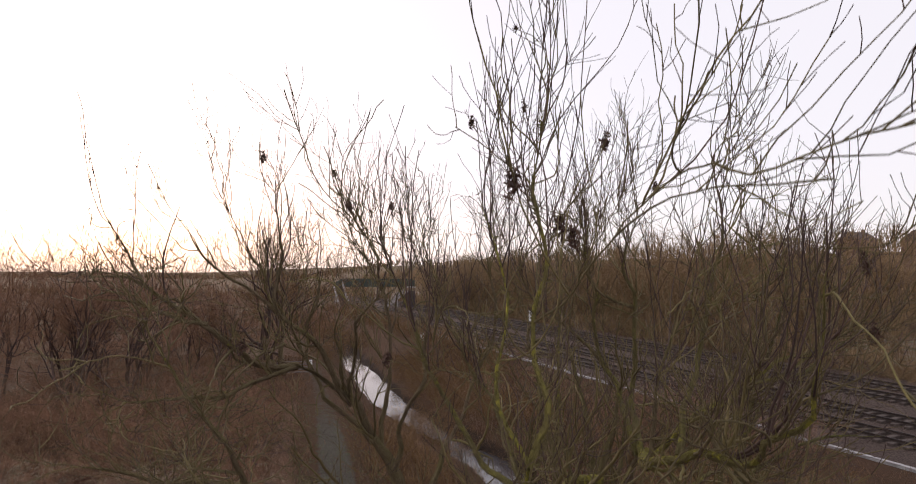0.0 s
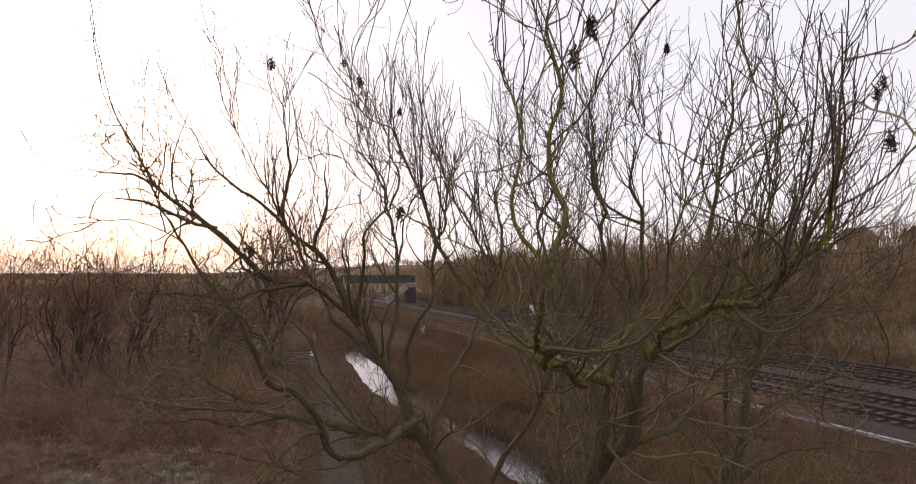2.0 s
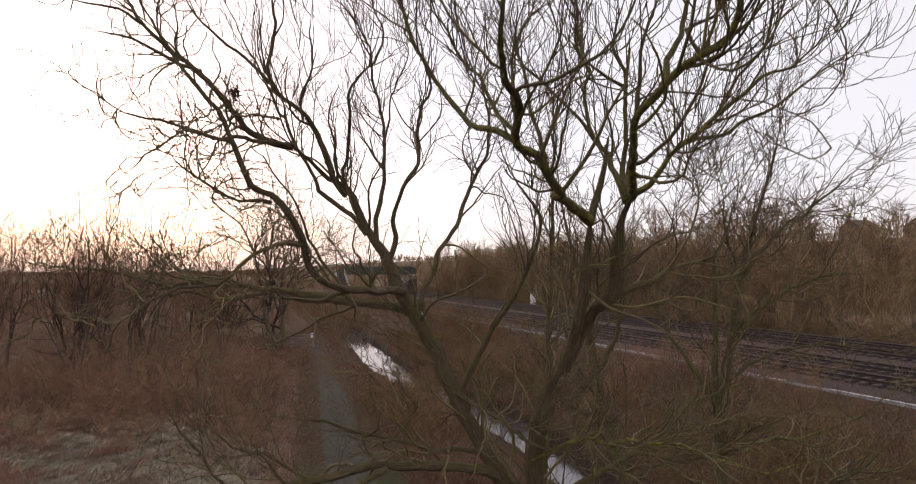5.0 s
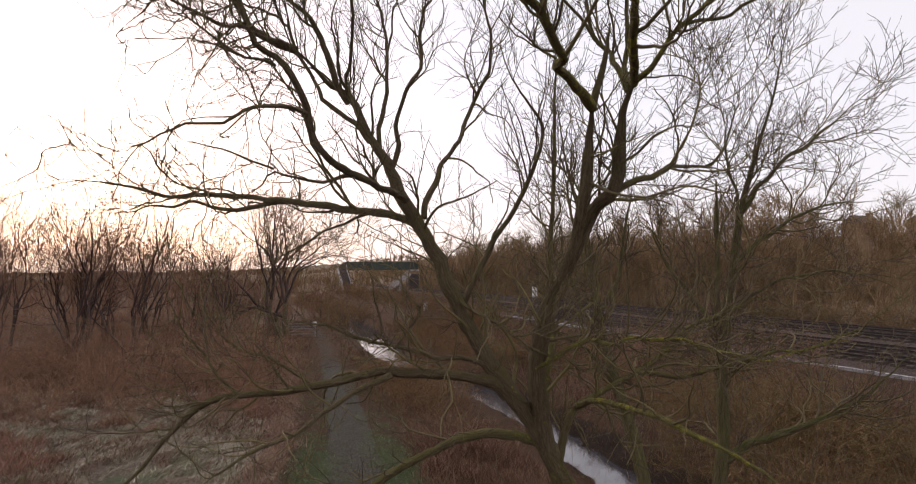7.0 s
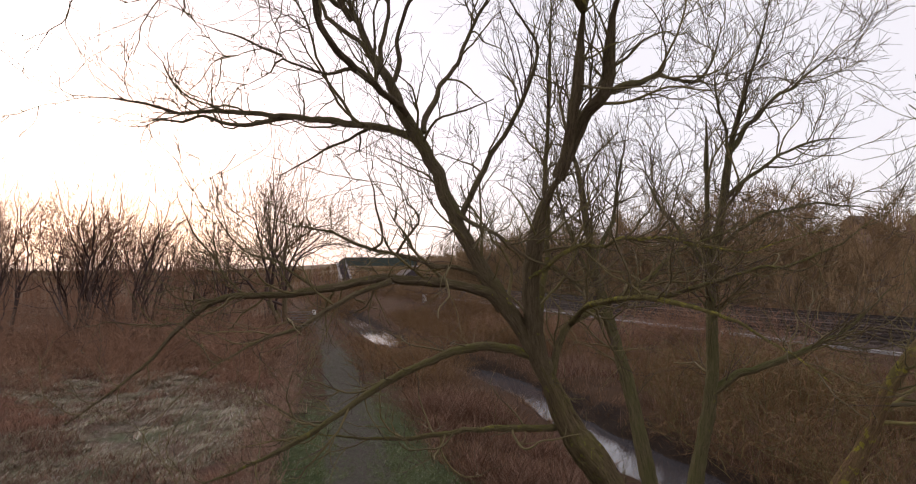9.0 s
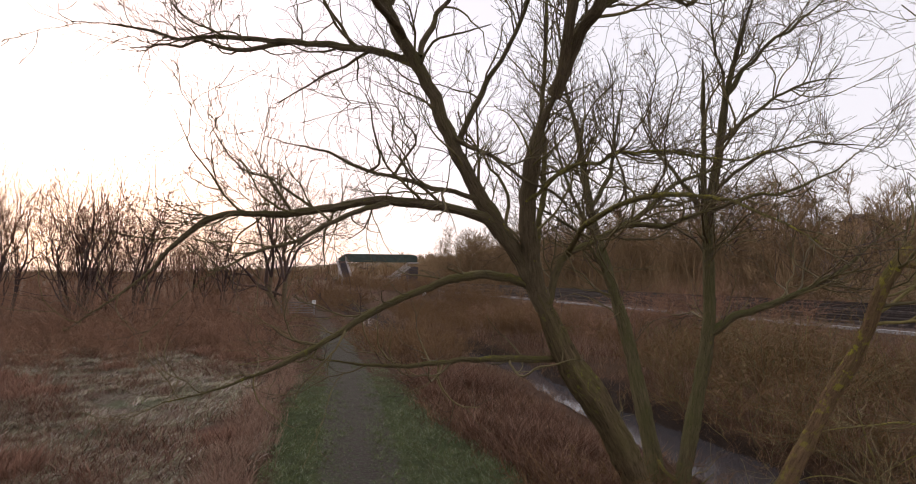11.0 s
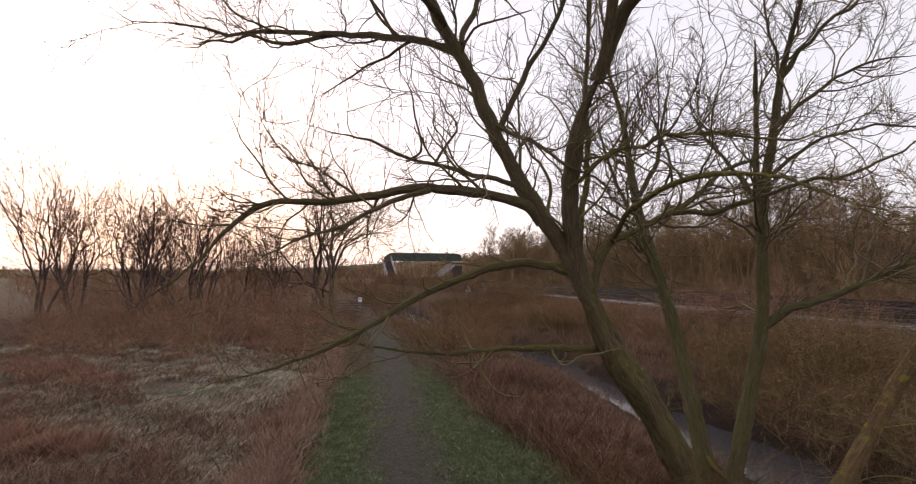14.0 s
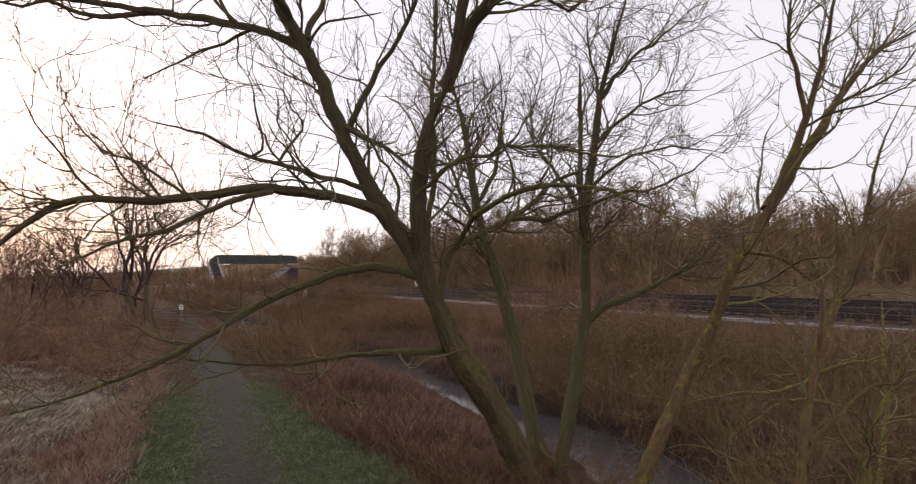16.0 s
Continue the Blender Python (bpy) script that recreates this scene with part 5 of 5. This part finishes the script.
for i in range(46):
    q = TRACK_AT + TRACK_DIR * r_wood.uniform(-60, 20) + TRACK_SIDE * r_wood.uniform(56, 80)
    wp.append((float(q[0]), float(q[1])))
for s, p in ((93, 21.5), (88, 23), (96, 24.5), (82, 22.5)):
    wp.append(tuple(float(c) for c in TRACK_AT + TRACK_DIR * s + TRACK_SIDE * p))
near_bridge = []
bands = {(1.06, 1.3): [], (1.0, 1.24): [], (0.9, 1.15): []}
for q in wp:
    s = float((np.array(q) - TRACK_AT) @ TRACK_DIR)
    if s > 93:
        near_bridge.append(q)
    else:
        bands[(1.06, 1.3) if s < 26 else (1.0, 1.24) if s < 62 else (0.9, 1.15)].append(q)
for i, (size, places) in enumerate(bands.items()):
    put_copies(wood, places, size, seed=22 + i, again=i > 0)
low_wood = [variant_tree("wood_tree", "low bare brown tree beside the footbridge", 6.2, 4, 0.3, (WOOD_FAR, WOOD_FAR, WOOD_FAR), (2.6, 2.6, 5.5), 0.08, 0.022, up=0.05, lens=((0.9, 2.0), (0.6, 1.4), (0.5, 1.1))) for _ in range(2)]
for th in low_wood:
    tagged(th, group="railway woodland")
put_copies(low_wood, near_bridge, (0.8, 1.25), seed=24)
edge = [scrub("lineside_bush", "dense brown lineside scrub at the wood's foot", 2.4, 26, (WOOD_FAR, WOOD_FAR), 1.4, 1.3, girth=0.014) for _ in range(3)]
for th in edge:
    tagged(th, group="lineside scrub")
ep = []
for s in np.arange(-38, 130, 1.7):
    q = TRACK_AT + TRACK_DIR * s + TRACK_SIDE * (23.8 + r_wood.uniform(-0.8, 2.2))
    ep.append((float(q[0]), float(q[1])))
put_copies(edge, ep, (0.7, 1.2), seed=23)


def far_wood(name, label, places, height, seed, tufts=26, girth=0.10, mat=WOOD_FAR):
    """A distant wood: uneven crowns of many fine upright twigs over thin stems, in one mesh."""
    r = np.random.default_rng(seed)
    n = len(places)
    xy = np.repeat(np.asarray(places, float), tufts, 0)
    m = len(xy)
    tall = np.repeat(height * (0.6 + 0.5 * r.random(n)), tufts)
    off = r.normal(size=(m, 2)) * (0.24 * height)
    xy = xy + off
    top = tall * (1 - 0.35 * np.minimum((off**2).sum(1) / (0.4 * height) ** 2, 1.3)) * (0.8 + 0.3 * r.random(m))
    z = ground_height(xy[:, 0], xy[:, 1])
    base = np.column_stack([xy, z + top * 0.35 * r.random(m) - 0.3])
    tip = np.column_stack([xy + off * 0.25 + r.normal(size=(m, 2)) * 0.12 * height, z + top])
    P = np.stack([base, (base + tip) / 2 + r.normal(size=(m, 3)) * 0.05 * height, tip], 1)
    b = r.random(m) * np.pi
    w = np.column_stack([np.cos(b), np.sin(b), 0 * b]) * (girth * (0.6 + 0.8 * r.random(m)))[:, None]
    V = np.stack([P[:, 0] - w, P[:, 0] + w, P[:, 1] + w, P[:, 1] - w, P[:, 2]], 1).reshape(-1, 3)
    o = np.arange(m)[:, None] * 5
    V2, F2 = spikes(P, 5.0 / height, 0.2, (0.12 * height, 0.3 * height), 0.1, girth * 0.8)
    F = np.vstack([o + np.array([0, 1, 2]), o + np.array([0, 2, 3]), o + np.array([3, 2, 4]), F2 + len(V)])
    return tagged(mesh_object(name, np.vstack([V, V2]), F, mat, tri=True), label, "woodland", kind="stuff")


far_wood("far_hedge", "distant dark hedge line along the fields", [(x, 190 + 14 * math.sin(x / 40) + 0.1 * abs(x)) for x in range(-330, -28, 3)], 5.0, 31)
field_rng = random.Random(61)
far_wood("field_scrub", "patchy low red-brown scrub across the rough field", [(-field_rng.uniform(0.25, 0.95) * y, y) for y in [field_rng.uniform(72, 185) for _ in range(420)]], 2.6, 36, tufts=12, girth=0.03, mat=TWIG_RED)
far_wood("far_trees", "distant hazy line of trees on the horizon", [(x, 620 + 30 * math.sin(x / 90)) for x in range(-900, 60, 7)], 9.0, 32, girth=0.3)
far_wood("wood_understorey", "dense brown undergrowth filling the wood behind the railway", [(float(q[0]), float(q[1])) for q in [TRACK_AT + TRACK_DIR * s + TRACK_SIDE * (p + 1.5 * math.sin(s)) for p in (27, 31, 35.5, 40) for s in np.arange(7 + p % 3, 94, 1.9)]], 8.8, 34, tufts=24, girth=0.032)
far_wood("bridge_trees", "low bare trees along the line beyond the footbridge", [(-52 + 2.6 * i, 158 + 9 * math.sin(i * 1.7)) for i in range(30)], 6.5, 35, girth=0.05, mat=TWIG_BROWN)
far_wood("hill_wood", "bare woodland covering the hillside", [(float(q[0]), float(q[1])) for q in [TRACK_AT + TRACK_DIR * s + TRACK_SIDE * p for p in (62, 72, 84, 100, 130, 160) for s in np.arange(-130, 330, 4.5)]], 9.5, 33, tufts=16)

# ---- dead stems and grasses ----


def strands(name, label, xy, height, lean, width, mat, bend=0.3, segs=2, tuft=14, spread=0.13, comb=None):
    """Thin blades or dead stems standing at xy, each an island of its own."""
    heads = xy[: max(1, len(xy) // tuft)]
    own = np.repeat(np.arange(len(heads)), tuft)
    n = len(own)
    xy = heads[own] + rng.normal(size=(n, 2)) * spread * (0.5 + rng.random(len(heads)))[own][:, None]
    z = ground_height(xy[:, 0], xy[:, 1])
    a = rng.random(len(heads)) * 2 * np.pi if comb is None else comb + rng.normal(size=len(heads)) * 0.6
    a = a[own] + rng.normal(size=n) * (1.1 if comb is None else 0.35)
    h = height * ((0.55 + 0.8 * rng.random(len(heads)))[own]) * (0.6 + 0.5 * rng.random(n))
    l = lean * (0.4 + 0.9 * rng.random(n))
    d = np.stack([np.cos(a), np.sin(a)], -1)
    side = np.stack([-np.sin(a), np.cos(a)], -1) * (width * (0.6 + 0.8 * rng.random(n)))[:, None]
    if comb is None:
        b = rng.random(n) * np.pi
        side = np.stack([np.cos(b), np.sin(b)], -1) * (width * (0.6 + 0.8 * rng.random(n)))[:, None]
    V = np.empty((n, 2 * segs + 1, 3))
    for j in range(segs + 1):
        u = j / segs
        c = xy + d * (l * h * u ** (1 + bend))[:, None]
        zz = z - 0.02 + h * u * (1 - 0.25 * l * u)
        if j < segs:
            V[:, 2 * j, :2], V[:, 2 * j + 1, :2] = c - side * (1 - 0.5 * u), c + side * (1 - 0.5 * u)
            V[:, 2 * j, 2] = V[:, 2 * j + 1, 2] = zz
        else:
            V[:, 2 * j, :2], V[:, 2 * j, 2] = c, zz
    F = []
    o = np.arange(n)[:, None] * (2 * segs + 1)
    for j in range(segs - 1):
        F += [o + np.array([2 * j, 2 * j + 1, 2 * j + 3]), o + np.array([2 * j, 2 * j + 3, 2 * j + 2])]
    F.append(o + np.array([2 * segs - 2, 2 * segs - 1, 2 * segs]))
    ob = mesh_object(name, V.reshape(-1, 3), np.vstack(F), mat, tri=True, smooth=False)
    return tagged(ob, label, "grass", kind="stuff")


def sow(n, xlo, xhi, ylo, yhi, weight, near=1.6):
    """n places in a box, thinned by weight(x, y) and denser toward the low-y end."""
    out = np.empty((0, 2))
    while len(out) < n:
        m = n * 2
        x = xlo + (xhi - xlo) * rng.random(m)
        y = ylo + (yhi - ylo) * rng.random(m) ** near
        k = rng.random(m) < weight(x, y)
        out = np.vstack([out, np.stack([x[k], y[k]], -1)])
    return out[:n]


def tx(y):
    return np.interp(y, TRAIL[:, 1], TRAIL[:, 0])


def verge_right(y):
    """Width of the green verge on the stream's side of the path."""
    return 2.45 + 1.2 * (1 - ease(9, 15, y))


def patches(x, y, s, lo, hi, ox=0.0):
    return ease(lo, hi, rolling(x + ox, y - ox, s) * 0.5 + 0.5)


on_left = lambda x, y: (x < tx(y) - 2.3) * (x > -y * 0.95 - 2)
strands("frosted_grass", "combed frosty winter grass beside the path", sow(108000, -26, 0, 8.5, 27, lambda x, y: on_left(x, y) * (0.3 + 0.7 * patches(x, y, 1.1, 0.3, 0.6)) * (0.7 + 0.3 * ease(12, 15, y + 1.8 * rolling(x, y, 2.0)))), 0.2, 1.5, 0.008, FROST_BLADE, tuft=30, spread=0.14, comb=0.45)
strands("dead_undergrowth", "low reddish dead undergrowth in patches", sow(50000, -26, 0, 8.5, 32, lambda x, y: on_left(x, y) * np.maximum(patches(x, y, 1.7, 0.44, 0.62, 3.0), 0.35 * (1 - ease(12.5, 16, y + 1.8 * rolling(x, y, 2.0))))), 0.34, 0.9, 0.006, RED_STEM, tuft=10, spread=0.2)
strands("rust_fern", "rust-coloured withered bracken in the grass", sow(16000, -20, 0, 10, 26, lambda x, y: on_left(x, y) * patches(x, y, 2.3, 0.66, 0.74, 9.0)), 0.42, 0.8, 0.009, RUST_STEM)
strands("path_edge_grass", "dead straw-coloured grass along the path edge", sow(18000, -14, 0, 8, 40, lambda x, y: (np.abs(x - tx(y) + 2.5 + 0.25 * rolling(x, y, 1.0)) < 0.42) * 1.0), 0.42, 0.8, 0.006, STRAW, tuft=9, spread=0.16)
strands("verge_grass", "short green frosty grass on the path verge", sow(98000, -14, 4, 8, 40, lambda x, y: ease(0.0, 0.8, np.abs(x - tx(y))) * (x - tx(y) < verge_right(y) + 0.3 * rolling(x, y, 0.6)) * (tx(y) - x < 2.3 - 0.4 * (1 - ease(9, 15, y)) + 0.3 * rolling(x, y, 0.6)) * (0.3 + 0.7 * patches(x, y, 0.7, 0.3, 0.6)) * (1 - 0.75 * ease(12, 26, y))), 0.095, 1.2, 0.0045, GREEN_BLADE, tuft=16, spread=0.08)
strands("dock_stems", "tall dead reddish stems between path and stream", sow(21000, -5, 6, 8, 24, lambda x, y: (x > tx(y) + verge_right(y) - 0.3 + 0.3 * rolling(x, y, 0.6)) * ease(3.2, 4.6, way_from(STREAM, x, y)) * (beside(x, y) < -3) * (x < stream_x(y)) * (0.08 + 0.92 * patches(x, y, 1.3, 0.4, 0.65)) * (1 - ease(17.5, 21.5, y))), 0.62, 0.85, 0.005, RED_STEM, segs=3, tuft=9, spread=0.2)
strands("brown_stems", "tangled brown dead stems along the stream bank", sow(30000, -9, 7, 8, 44, lambda x, y: (x > tx(y) + verge_right(y) - 0.4 + 0.5 * rolling(x, y, 0.8)) * ease(2.6, 3.8, way_from(STREAM, x, y)) * (x < stream_x(y)) * (0.3 + 0.7 * patches(x, y, 0.9, 0.3, 0.6, 5.0))), 0.34, 1.0, 0.006, STEM_BROWN, segs=3, tuft=9, spread=0.22)
strands("bank_fringe", "rusty dead stems overhanging the stream edge", sow(11000, -6, 12, 8, 46, lambda x, y: (np.abs(way_from(STREAM, x, y) - 1.2 + 0.4 * rolling(x, y, 0.7)) < 0.4) * (0.25 + 0.75 * patches(x, y, 0.5, 0.35, 0.6, 2.0))), 0.3, 1.2, 0.006, STEM_BROWN, segs=3, tuft=10, spread=0.15)
strands("bank_litter", "tawny dead stems on the railway bank", sow(30000, -4, 28, 8, 48, lambda x, y: (x > stream_x(y) + 1.6) * (beside(x, y) < -0.8)), 0.4, 0.9, 0.006, STEM_BROWN)

strands("bank_stalks", "pale thin dead stalks standing on the railway bank", sow(15000, 1, 30, 9, 46, lambda x, y: (x > stream_x(y) + 1.9) * (beside(x, y) < -3.5) * (0.15 + 0.85 * patches(x, y, 1.6, 0.4, 0.62, 4.0))), 0.95, 0.4, 0.0055, STRAW, segs=3, tuft=6, spread=0.4)
strands("bank_bracken", "reddish withered bracken on the railway bank", sow(18000, 3, 30, 9, 46, lambda x, y: (x > stream_x(y) + 2.2) * (beside(x, y) < -3.2) * patches(x, y, 2.4, 0.5, 0.66, 11.0)), 0.6, 0.8, 0.008, RED_STEM, segs=3, tuft=9, spread=0.3)
strands("gate_undergrowth", "brown dead undergrowth between scrub and gate", sow(26000, -34, 2, 26, 62, lambda x, y: (np.abs(x - tx(y)) > 1.3 + 0.4 * rolling(x, y, 1.1)) * (way_from(STREAM, x, y) > 3.2) * (x < stream_x(y)) * (x > -0.9 * y), 1.2), 0.55, 0.8, 0.012, STEM_BROWN, tuft=9, spread=0.35)

# the same cover goes on under and behind the eye
strands("frosted_grass", "combed frosty winter grass beside the path", sow(12000, -12, -1, -6, 8.5, lambda x, y: (x < tx(y) - 2.3) * (0.2 + 0.8 * patches(x, y, 1.1, 0.3, 0.6)), 1.0), 0.27, 1.5, 0.012, FROST_BLADE, tuft=26, spread=0.15, comb=0.6)
strands("dead_undergrowth", "low reddish dead undergrowth in patches", sow(16000, -12, 6, -6, 8.5, lambda x, y: (np.abs(x - tx(y)) > 2.3) * (0.3 + 0.7 * patches(x, y, 1.7, 0.44, 0.62, 3.0)) * (way_from(STREAM, x, y) > 2.4), 1.0), 0.34, 0.9, 0.006, RED_STEM, tuft=10, spread=0.2)
strands("verge_grass", "short green frosty grass on the path verge", sow(16000, -4, 4, -6, 8, lambda x, y: ease(0.1, 1.0, np.abs(x - tx(y))) * (np.abs(x - tx(y)) < 2.3 + 0.3 * rolling(x, y, 0.6)), 1.0), 0.13, 1.1, 0.007, GREEN_BLADE, tuft=12, spread=0.08)

# ---- gate and sign by the path ----


def field_gate(x, y, turn):
    th = empty("field_gate", (x, y, float(ground_height(x, y))))
    th.rotation_euler = (0, 0, radians(turn))
    for i, sx in enumerate((-1.5, 1.5)):
        part("post", block(bmesh.new(), sx, 0, 0.65, 0.16, 0.16, 1.5, bevel=0.015), GATE_WOOD, th)
    for i in range(5):
        part("bar", block(bmesh.new(), 0, 0.04, 0.22 + 0.24 * i, 2.8, 0.03, 0.09, bevel=0.008), GATE_WOOD, th)
    rot = Matrix.Rotation(radians(-20), 3, "Y")
    part("brace", block(bmesh.new(), 0, 0.075, 0.7, 2.75, 0.03, 0.08, rot), GATE_WOOD, th)
    return tagged(th, "weathered grey five-bar gate beside the path", "gate")


field_gate(-15.0, 51.9, 8)


def path_sign(x, y):
    th = empty("path_sign", (x, y, float(ground_height(x, y))))
    part("post", block(bmesh.new(), 0, 0, 0.6, 0.09, 0.09, 1.25, bevel=0.01), GATE_WOOD, th)
    part("plate", block(bmesh.new(), 0, -0.07, 1.2, 0.34, 0.03, 0.42, bevel=0.01), SIGN_WHITE, th, "small white notice plate")
    part("writing_bar", block(bmesh.new(), 0, -0.0875, 1.27, 0.22, 0.004, 0.05), STEP_DARK, th)
    return tagged(th, "small white notice on a wooden post by the path", "sign")


path_sign(-13.4, 51.6)

# ---- footbridge over the railway ----


def footbridge():
    at = along(99.4, -0.3, BED_Z)
    th = empty("footbridge", at)
    th.rotation_euler = (0, 0, math.atan2(TRACK_SIDE[1], TRACK_SIDE[0]))
    span, deck = 14.6, 4.95
    part("deck", block(bmesh.new(), span / 2, 0, deck, span + 2, 2.2, 0.28), BRIDGE_GREY, th)
    for side in (-1.1, 1.1):
        bm = bmesh.new()
        outline = [(-1.0, -0.2), (-1.0, 0.7), (0.4, 1.65), (span + 1.4, 1.65), (span + 2.6, 1.3), (span + 2.6, -0.2), (span + 0.3, -0.2), (span - 1.2, -0.2), (1.6, -0.2), (0.2, -0.2)]
        fore = [bm.verts.new((u, side - 0.04, deck + h)) for u, h in outline]
        back = [bm.verts.new((u, side + 0.04, deck + h)) for u, h in outline]
        bm.faces.new(fore)
        bm.faces.new(back[::-1])
        for i in range(10):
            bm.faces.new((fore[i], back[i], back[(i + 1) % 10], fore[(i + 1) % 10]))
        for u in np.arange(1.2, span, 2.1):
            block(bm, u, side * 1.05, deck + 0.72, 0.12, 0.08, 1.8)
        part("parapet", bm, BRIDGE_GREEN, th, "dark green steel parapet")
    for side in (-0.85, 0.85):
        part("pier", block(bmesh.new(), 0.3, side, deck / 2 - 0.1, 0.4, 0.4, deck, bevel=0.03), BRIDGE_GREY, th)
    tower = part("landing", block(bmesh.new(), span + 1.6, 0, deck / 2 - 0.9, 2.3, 2.4, deck - 0.6, bevel=0.03), STEP_DARK, th, "dark landing tower at the far end")
    part("handrail", block(bmesh.new(), span + 1.6, -1.25, deck - 0.3, 2.5, 0.1, 0.35), BRIDGE_GREY, tower)
    far_stair = empty("stair")
    far_stair.parent = th
    far_stair.location = (span + 0.4, -1.5, 0)
    rise, n = 3.7, 20
    for i in range(n):
        part("step", block(bmesh.new(), -0.26 * i, 0, rise - (i + 0.5) * rise / n, 0.28, 1.5, 0.24), STEP_DARK, far_stair)
    tilt = Matrix.Rotation(-math.atan2(rise, 0.26 * n), 3, "Y")
    for w in (-0.8, 0.8):
        bm = bmesh.new()
        block(bm, -0.13 * n, w, rise / 2 + 0.05, math.hypot(0.26 * n, rise), 0.14, 0.5, tilt)
        block(bm, -0.13 * n, w, rise / 2 + 1.0, math.hypot(0.26 * n, rise), 0.1, 0.14, tilt)
        part("stringer", bm, BRIDGE_GREY, far_stair, "pale stair side with handrail")
        for i in range(1, n, 4):
            part("baluster", block(bmesh.new(), -0.26 * i, w, rise - i * rise / n + 0.5, 0.08, 0.08, 1.0), BRIDGE_GREY, far_stair)
    for i in (9, 18):
        h = rise - i * rise / n
        part("leg", block(bmesh.new(), -0.26 * i, 0, h / 2 - 0.2, 0.25, 1.3, h), BRIDGE_GREY, far_stair)
    for u0, way in ((-0.9, -1),):
        stair = empty("stair")
        stair.parent = th
        stair.location = (u0, 0, 0)
        n = 26
        for i in range(n):
            part("step", block(bmesh.new(), 0, way * (1.2 + 0.29 * i), deck - (i + 0.5) * deck / n, 1.9, 0.31, 0.3), STEP_DARK, stair)
        L = math.hypot(0.29 * n, deck)
        tilt = Matrix.Rotation(math.atan2(deck, 0.29 * n) * -way, 3, "X")
        for s in (-1.02, 1.02):
            bm = bmesh.new()
            block(bm, s, way * (1.2 + 0.145 * n), deck / 2 + 0.15, 0.14, L, 0.42, tilt)
            block(bm, s, way * (1.2 + 0.145 * n), deck / 2 + 1.05, 0.09, L, 0.12, tilt)
            part("stringer", bm, BRIDGE_GREY, stair, "pale stair side with handrail")
            for i in range(0, n + 1, 5):
                part("baluster", block(bmesh.new(), s, way * (1.2 + 0.29 * i), deck - i * deck / n + 0.55, 0.08, 0.08, 1.1), BRIDGE_GREY, stair)
        for i in (8, 17):
            for s in (-0.9, 0.9):
                h = deck - i * deck / n
                part("leg", block(bmesh.new(), s, way * (1.2 + 0.29 * i), h / 2, 0.22, 0.22, h), BRIDGE_GREY, stair)
    return tagged(th, "railway footbridge with dark green parapets and pale stairs", "footbridge")


footbridge()


def cabinet(x, y, w, h, label):
    th = empty("lineside_cabinet", (x, y, float(ground_height(x, y))))
    part("body", block(bmesh.new(), 0, 0, h / 2 + 0.1, w, w * 0.7, h, bevel=0.03), SIGN_WHITE, th)
    part("roof", block(bmesh.new(), 0, 0, h + 0.14, w * 1.12, w * 0.82, 0.08, bevel=0.02), CONCRETE, th)
    part("plinth", block(bmesh.new(), 0, 0, 0.05, w * 1.1, w * 0.8, 0.3), CONCRETE, th)
    return tagged(th, label, "cabinet")


cabinet(13.0, 92.0, 0.85, 1.7, "white lineside equipment cabinet beside the railway")
cabinet(-4.0, 68.0, 0.5, 0.8, "white lineside cabinet on the railway bank")


def house(x, y, w, d, h, turn):
    z = float(ground_height(x, y))
    th = empty("house", (x, y, z))
    th.rotation_euler = (0, 0, radians(turn))
    part("wall", block(bmesh.new(), 0, 0, h / 2 - 0.5, w, d, h + 1), BRICK, th)
    bm = bmesh.new()
    v = [bm.verts.new(c) for c in ((-w / 2 - 0.3, -d / 2 - 0.3, h), (w / 2 + 0.3, -d / 2 - 0.3, h), (w / 2 + 0.3, d / 2 + 0.3, h), (-w / 2 - 0.3, d / 2 + 0.3, h), (-w / 2 - 0.3, 0, h + d * 0.42), (w / 2 + 0.3, 0, h + d * 0.42))]
    for f in ((0, 1, 5, 4), (2, 3, 4, 5), (0, 4, 3), (1, 2, 5), (3, 2, 1, 0)):
        bm.faces.new([v[i] for i in f])
    roof = part("roof", bm, ROOF, th)
    part("chimney", block(bmesh.new(), w * 0.3, 0, h + d * 0.42 + 0.3, 0.9, 0.7, 1.5), BRICK, roof)
    for i in (-1, 0, 1):
        for lv in (1.4, 4.0):
            part("window", block(bmesh.new(), i * w * 0.3, -d / 2 - 0.02, lv, 1.2, 0.08, 1.2), GLASS, th)
    return tagged(th, "distant brick house with dark tiled roof among trees", "house")


for hx, hy, turn in ((152, 204, 20), (170, 196, 25)):
    tagged(house(hx, hy, 11, 8, 5.4, turn), group="houses on the hill")
